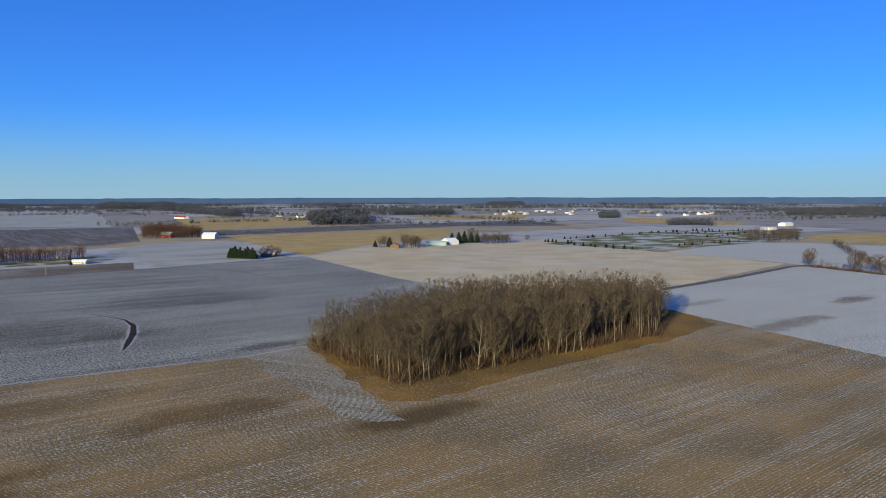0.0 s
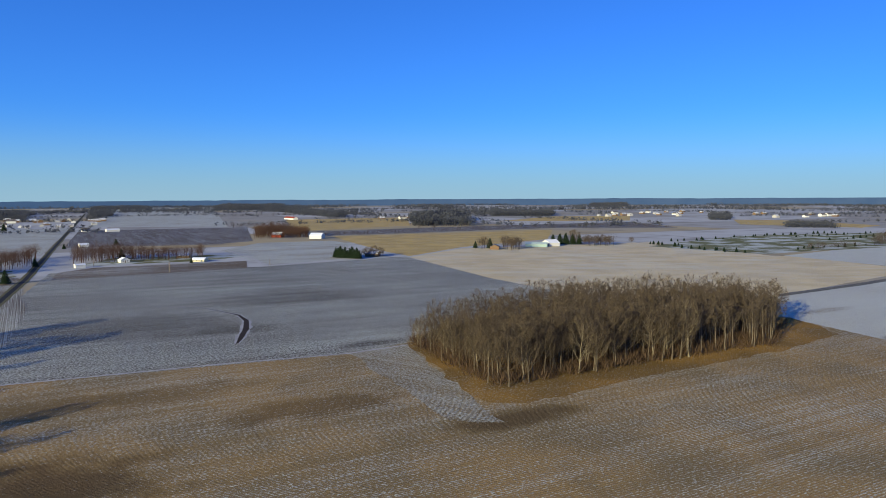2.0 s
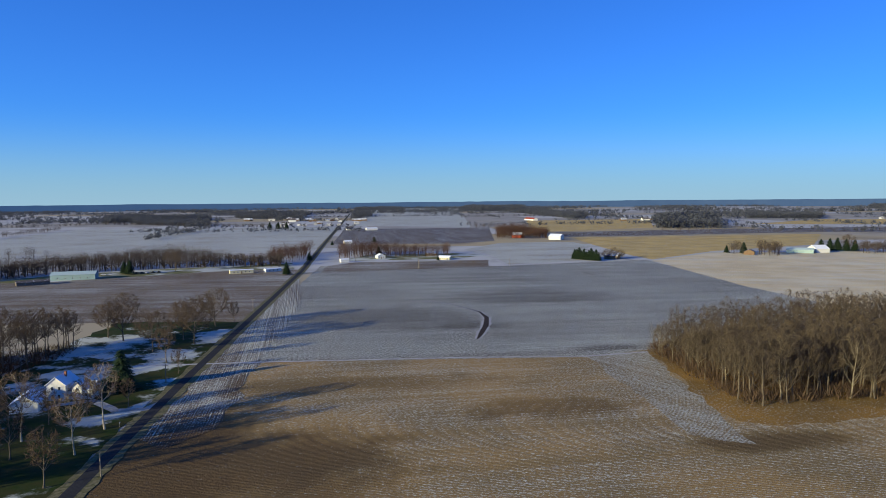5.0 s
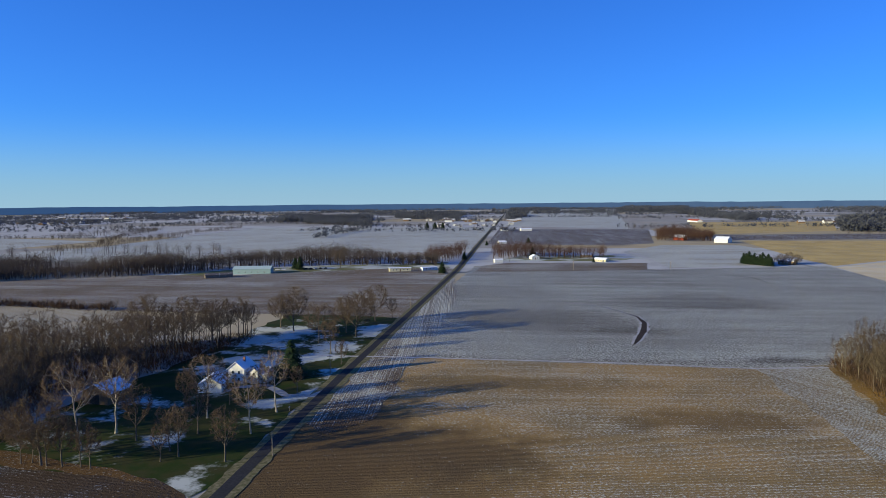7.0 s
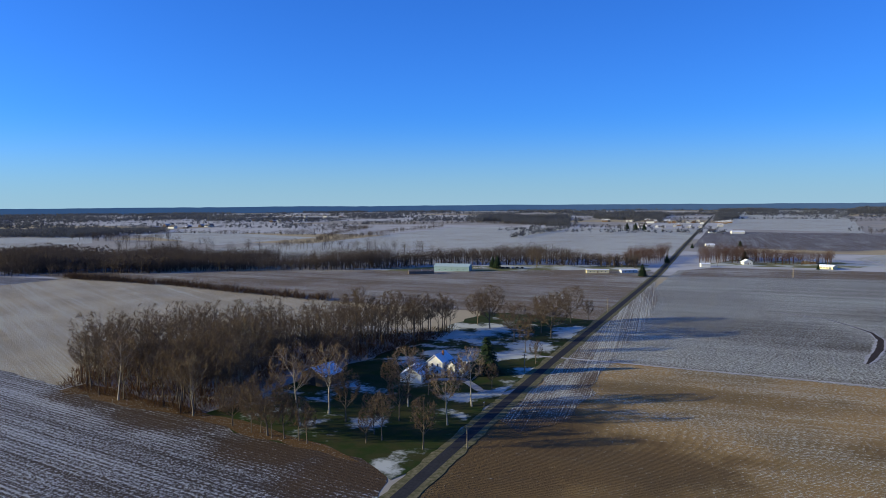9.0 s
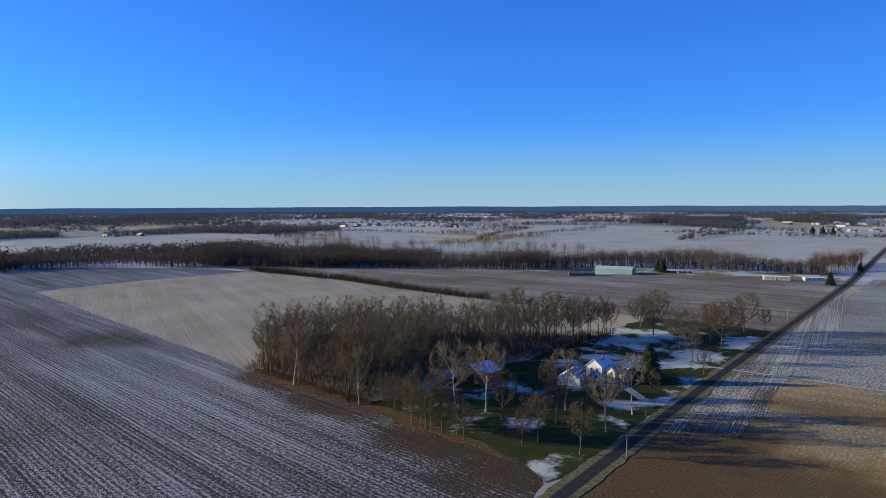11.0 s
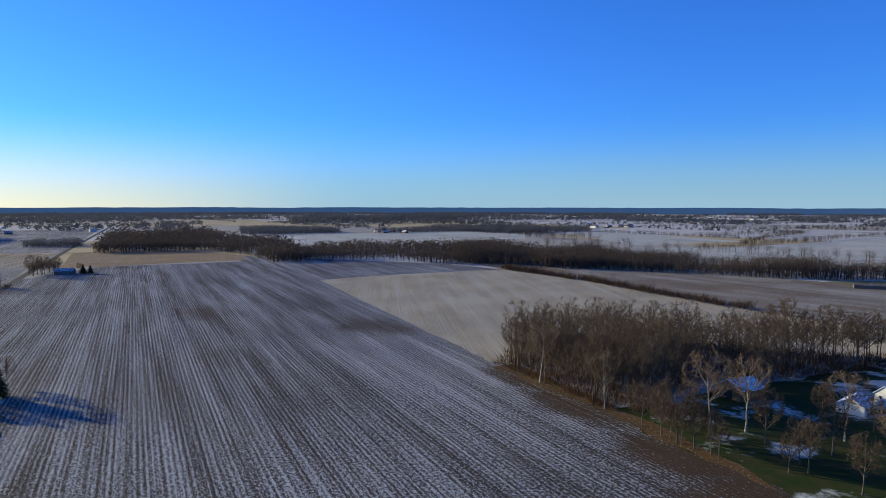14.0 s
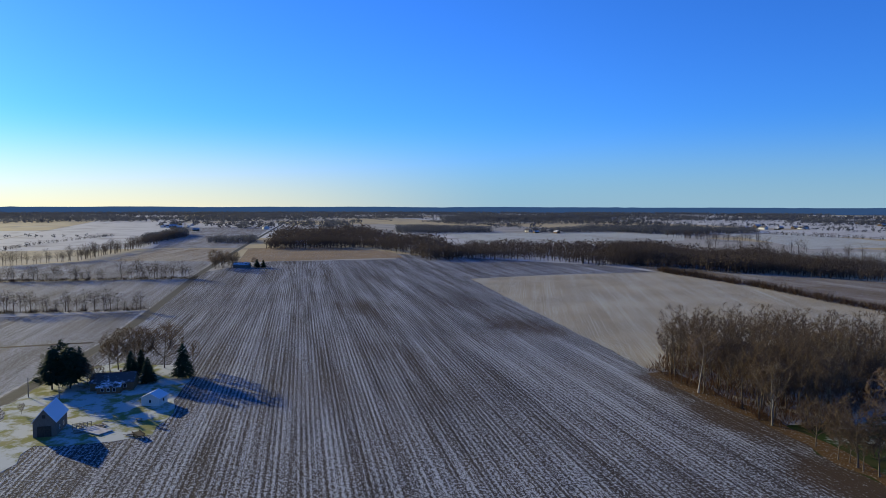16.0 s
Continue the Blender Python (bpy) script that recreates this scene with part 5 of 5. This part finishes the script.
spruce = evergreen(11, 13, 4.3, 0.06, "dark green conical spruce in the farmyard", "farmyard spruces")
spruce.matrix_basis = pose(*(-259.3, 7.3), 0)
for where, h in (((-256.4, -4.2), 9.5), ((-267.2, -9.9), 10.0), ((-273.0, -6.7), 9.0)):
    plant(spruce, where, h, 13, h * 40)
pine = evergreen(12, 15, 5.4, 0.25, "broad ragged dark pine beside the road", "farmyard pines", 0.5, 0.16)
pine.matrix_basis = pose(*(-259.0, -33.7), 0)
plant(pine, (-258.2, -28.2), 15.5, 15, 80)
plant(pine, (-269.3, -31.9), 15, 15, 150)
plant(pine, (-270.6, -26.8), 12, 15, 210)
yew = evergreen(13, 11, 4.0, 0.15, "dark evergreen in a dense windbreak row", "windbreak evergreens")
yew.matrix_basis = pose(*(232.5, 673.5), 0)
for k in range(11):
    plant(yew, (((232.5, 673.5)[0] * (10 - k) + (247.7, 646.7)[0] * k) / 10, ((232.5, 673.5)[1] * (10 - k) + (247.7, 646.7)[1] * k) / 10), 9 + (k * 7) % 5, 11, k * 50)
for where, h in (((-48.6, 586.3), 11), ((-182.4, 617.2), 13), ((-189.7, 626.8), 11), ((-36.5, 722.9), 9), ((-16.8, 957.7), 7), ((43.2, 1009.2), 9), ((-162.6, 1557.6), 16), ((-142.0, 1530.3), 17), ((-124.7, 1533.6), 16), ((37.3, 765.1), 11),
                 ((432.9, 696.6), 13), ((419.0, 707.4), 9), ((538.5, 713.3), 14), ((545.4, 707.9), 15), ((551.3, 703.4), 16), ((558.2, 698.0), 15), ((564.6, 693.0), 14), ((93.8, 689.2), 5), ((-688.6, 89.3), 9), ((-686.4, 95.0), 8), ((-73.6, 235.8), 14)):
    plant(yew, where, h, 11, h * 33)
sapling = evergreen(14, 6, 2.0, 0.05, "small green nursery conifer", "nursery conifers")
sapling.matrix_basis = pose(*(642.0, 606.7), 0)
NURSERY = [((632.9, 588.7), (628.4, 502.7), 12), ((646.5, 656.9), (654.3, 623.4), 5), ((859.5, 688.2), (947.1, 701.0), 8), ((954.3, 695.3), (1083.5, 685.3), 12), ((704.3, 671.1), (822.6, 679.6), 9), ((718.3, 498.8), (846.0, 501.7), 8), ((934.0, 649.2), (1129.0, 649.3), 11), ((910.4, 575.5), (1031.1, 592.8), 7)]
for a, b, n in NURSERY:
    for k in range(n):
        q = k / max(n - 1, 1)
        plant(sapling, (a[0] + (b[0] - a[0]) * q + rng.uniform(-6, 6), a[1] + (b[1] - a[1]) * q + rng.uniform(-6, 6)), rng.uniform(2.5, 5.5), 6, k * 70)

# ---- single leafless trees ----
OAKS = [bare_tree(500 + i, 16, 6.6, 18, 3600, 0.24, "bark", "brown_twig", 1.4, 0.5) for i in range(3)]
SYCAMORES = [bare_tree(520 + i, 16, 4.8, 11, 2000, 0.42, "pale_bark", "tan_twig", 1.3, 0.6) for i in range(3)]
SLIM = [bare_tree(540 + i, 12, 3.4, 12, 1700, 0.3, "bark", "brown_twig", 1.35, 0.8) for i in range(3)]
LABELS = {"o": "spreading leafless dark tree beside the homestead", "s": "pale-barked leafless sycamore on the lawn", "l": "slim leafless tree on the homestead lawn"}
SETS = {"o": (OAKS, 16), "s": (SYCAMORES, 16), "l": (SLIM, 12)}
TREES = [
    ("s", (-103.5, 174.4), 22.3), ("s", (-105.0, 161.3), 24.4), ("l", (-95.7, 150.2), 10.4), ("l", (-94.9, 169.1), 16.6),
    ("l", (-81.4, 155.4), 9.4), ("l", (-78.4, 158.7), 13.5), ("l", (-82.4, 162.4), 12.2), ("l", (-81.0, 175.2), 14.7),
    ("s", (-84.1, 188.5), 19.7), ("l", (-65.7, 156.3), 14.2), ("s", (-66.6, 176.1), 17.3), ("o", (-75.4, 209.7), 10.0),
    ("s", (-65.8, 195.1), 18.8), ("o", (-98.7, 321.2), 22.1), ("o", (-79.2, 294.3), 19.0), ("o", (-65.6, 308.5), 22.4),
    ("o", (-64.5, 351.3), 19.9), ("l", (-56.5, 359.4), 11.9), ("l", (-60.2, 255.4), 9.9), ("l", (-119.0, 311.1), 17.8),
    ("o", (-122.9, 154.9), 13.3), ("l", (-114.3, 151.9), 12.7), ("o", (-108.8, 151.5), 17.9), ("l", (-103.3, 151.1), 13.2),
    ("l", (-98.6, 151.0), 12.2), ("l", (-112.0, 152.8), 10.4), ("l", (-107.2, 151.1), 11.3), ("s", (-152.6, 168.6), 18.1),
    ("s", (-143.8, 163.6), 16.2), ("s", (-173.9, 163.7), 21.6), ("o", (-107.9, 329.7), 17.4), ("o", (-72.2, 317.8), 18.9),
    ("l", (-68.7, 273.4), 15.3), ("o", (-146.9, 277.8), 24.8), ("o", (-137.9, 295.4), 21.7), ("o", (-125.3, 296.7), 20.7),
    ("l", (-82.9, 202.1), 11.1), ("l", (-65.6, 215.3), 9.5), ("o", (-125.1, 218.6), 16.8), ("l", (-94.7, 197.9), 13.0),
    ("o", (-280.9, -14.6), 16.0), ("o", (-278.5, -8.7), 17.7), ("l", (-280.1, -5.6), 16.6), ("o", (-277.3, 1.3), 18.1), ("l", (-275.1, 11.4), 10.9),
    ("o", (-253.4, -20.2), 8.6), ("l", (-262.6, -23.4), 7.9), ("l", (-231.4, -38.2), 3.7), ("l", (-277.3, -17.2), 12.6),
    ("o", (-690.9, 51.0), 19.6), ("o", (-700.1, 60.2), 17.7), ("o", (-722.5, 71.4), 14.4), ("o", (-715.2, 90.0), 8.6),
    ("o", (-149.7, 638.7), 22.6), ("o", (613.5, 292.7), 15.9), ("o", (596.6, 249.2), 15.6), ("o", (594.5, 230.5), 16.0), ("o", (596.5, 244.0), 15.9),
    ("o", (630.6, 669.3), 9.8), ("o", (560.6, 696.2), 20.6), ("o", (427.6, 700.8), 14.9), ("o", (447.9, 685.1), 16.2), ("o", (457.0, 678.1), 14.8), ("o", (443.6, 666.4), 13.2),
    ("o", (560.0, 670.3), 14.4), ("o", (566.8, 665.0), 12.9), ("o", (580.3, 667.5), 14.5), ("o", (587.2, 662.2), 13.1),
    ("o", (260.5, 659.9), 11.4), ("o", (271.3, 667.7), 12.1), ("o", (277.8, 662.7), 10.4), ("o", (607.5, 291.3), 12.8),
]
used = {"o": 0, "s": 0, "l": 0}
for kind, where, h in TREES:
    trees, base = SETS[kind]
    k = used[kind]
    used[kind] += 1
    m = trees[k % 3]
    if k < 3:
        m.matrix_basis = pose(where[0], where[1], 0, 0, 0, k * 97) @ Matrix.Scale(h / base, 4)
        tagged(m, LABELS[kind], "tree", "single leafless trees")
    else:
        copy_thing_at(m, where[0], where[1], k * 97 % 360, h / base)


# ---- poles, cars and yard things ----
def pole(where, height, label, arm=True):
    root = new("utility_pole")
    root.matrix_basis = pose(where[0], where[1], 0)
    v, f = [], []
    tube(v, f, [Vector((0, 0, 0)), Vector((0, 0, height))], [0.17, 0.11], 8)
    mesh_object("shaft", v, f, MAT["post_wood"], root)
    if arm:
        box_part("crossarm", (-1.0, -0.06, height - 0.7), (1.0, 0.06, height - 0.55), MAT["post_wood"], root)
        for x in (-0.85, 0.0, 0.85):
            box_part("insulator", (x - 0.05, -0.05, height - 0.55), (x + 0.05, 0.05, height - 0.36), MAT["white_trim"], root)
    return tagged(root, label, "pole", "roadside poles")


for where, h in (((-55.5, 160.8), 6.0), ((65.5, 612.7), 8.0), ((-251.1, -39.4), 6.5), ((-245.2, -30.0), 5.0), ((66.5, 617.1), 8.0), ((-61.0, 241.1), 7.0), ((-51.3, 392.6), 7.5), ((10.6, 698.5), 8.0), ((151.6, 621.1), 7.0), ((248.2, 646.3), 8.0)):
    pole(where, h, "weathered wooden pole beside the field", h >= 7)


def car(where, turn, paint, label):
    root = new("car")
    root.matrix_basis = pose(where[0], where[1], 0.3, 0, 0, turn)
    body = box_part("body", (-2.2, -0.88, 0.35), (2.2, 0.88, 0.95), MAT[paint], root, bevel=0.12)
    box_part("cabin", (-1.3, -0.78, 0.93), (1.0, 0.78, 1.5), MAT["glass"], root, bevel=0.2)
    box_part("roof_panel", (-1.05, -0.7, 1.49), (0.7, 0.7, 1.55), MAT[paint], root, bevel=0.02)
    for x in (-1.35, 1.35):
        for y in (-0.8, 0.8):
            v, f = [], []
            tube(v, f, [Vector((x, y - 0.1, 0.33)), Vector((x, y + 0.1, 0.33))], [0.33, 0.33], 12)
            n = len(v)
            f += [tuple(range(11, -1, -1)), tuple(range(12, 24))]
            mesh_object("wheel", v, f, MAT["rubber"], root)
    return tagged(root, label, "car", "parked cars")


for where, turn, paint in (((-201.6, 611.4), 10, "car_white"), ((-196.6, 613.0), 15, "car_white"), ((-177.3, 618.8), 80, "car_dark"), ((-173.3, 620.0), 84, "car_dark"), ((-169.2, 621.2), 78, "car_white"), ((-164.7, 622.5), 82, "car_dark"), ((-160.2, 623.9), 85, "car_dark"), ((-66.3, 700.9), 20, "car_dark")):
    car(where, turn, paint, "white car parked by the shed" if paint == "car_white" else "dark car parked by the shed")

# pen of rails beside the barn
pen = new("yard_pen")
pa, pb = Vector((-209.7, -22.8)), Vector((-210.9, -18.2))
pen.matrix_basis = pose(pa.x, pa.y, 0.2, 0, 0, math.degrees(math.atan2(pb.y - pa.y, pb.x - pa.x)))
plen = (pb - pa).length
for k in range(6):
    box_part("post", (plen * k / 5 - 0.08, -0.08, 0), (plen * k / 5 + 0.08, 0.08, 1.5), MAT["post_wood"], pen)
for z in (0.5, 0.9, 1.3):
    box_part("rail", (0, 0.085, z), (plen, 0.13, z + 0.12), MAT["post_wood"], pen)
tagged(pen, "weathered wooden rail pen beside the barn", "fence")

slab = new("concrete_pad")
slab.matrix_basis = pose(*(-206.2, -16.7), 0.2, 0, 0, 40)
box_part("slab", (-4, -2.2, 0), (4, 2.2, 0.25), MAT["snow_lane"], slab, bevel=0.04)
tagged(slab, "snow-dusted concrete pad in the farmyard", "pad")

trailer = new("farm_trailer")
trailer.matrix_basis = pose(*(-196.8, -5.9), 0.2, 0, 0, 20)
box_part("bed", (-2.2, -1.0, 0.6), (2.2, 1.0, 0.75), MAT["dark_opening"], trailer, bevel=0.03)
for y in (-1.0, 0.94):
    box_part("side_board", (-2.2, y, 0.76), (2.2, y + 0.06, 1.15), MAT["dark_opening"], trailer)
box_part("drawbar", (2.2, -0.06, 0.55), (3.7, 0.06, 0.65), MAT["metal"], trailer)
for y in (-1.12, 1.12):
    v, f = [], []
    tube(v, f, [Vector((-0.4, y - 0.1, 0.4)), Vector((-0.4, y + 0.1, 0.4))], [0.4, 0.4], 12)
    f += [tuple(range(11, -1, -1)), tuple(range(12, 24))]
    mesh_object("wheel", v, f, MAT["rubber"], trailer)
tagged(trailer, "dark low farm trailer standing in the yard", "trailer")

table = new("picnic_table")
table.matrix_basis = pose(*(-210.8, -6.1), 0.2, 0, 0, 70)
box_part("tabletop", (-0.9, -0.38, 0.7), (0.9, 0.38, 0.76), MAT["post_wood"], table)
for y in (-0.75, 0.75):
    box_part("bench", (-0.9, y - 0.14, 0.42), (0.9, y + 0.14, 0.47), MAT["post_wood"], table)
for x in (-0.65, 0.6):
    box_part("leg", (x, -0.8, 0.36), (x + 0.05, 0.8, 0.42), MAT["post_wood"], table)
    box_part("leg", (x, -0.3, 0), (x + 0.05, 0.3, 0.7), MAT["post_wood"], table)
tagged(table, "weathered wooden picnic table in the snowy yard", "table")

mailbox = new("mailbox")
mailbox.matrix_basis = pose(*(-62.1, 195.8), 0.25)
box_part("post", (-0.06, -0.06, 0), (0.06, 0.06, 1.1), MAT["post_wood"], mailbox)
box_part("box", (-0.14, -0.28, 1.1), (0.14, 0.28, 1.38), MAT["metal"], mailbox, bevel=0.05)
tagged(mailbox, "grey metal mailbox on a wooden post", "mailbox")


def board_stack(where, turn, n, label):
    """Boards thrown together on the ground, each at its own angle."""
    rng = random.Random(n)
    root = new("board_stack")
    root.matrix_basis = pose(where[0], where[1], 0.2, 0, 0, turn)
    for k in range(n):
        ob = box_part("board", (-1.6, -0.13, 0), (1.6, 0.13, 0.06), MAT["post_wood"] if k % 3 else MAT["snow_lane"], root)
        ob.matrix_basis = pose(rng.uniform(-0.7, 0.7), rng.uniform(-1.1, 1.1), 0.07 * (k % 5), 0, 0, rng.uniform(-28, 28))
    return tagged(root, label, "lumber", "board stacks")


for where, turn, n in (((-210.4, -15.6), 30, 14), ((-206.8, -20.6), 70, 12), ((-212.0, -21.0), 10, 11), ((-198.8, -7.5), 60, 9)):
    board_stack(where, turn, n, "weathered boards lying heaped in the snowy yard")
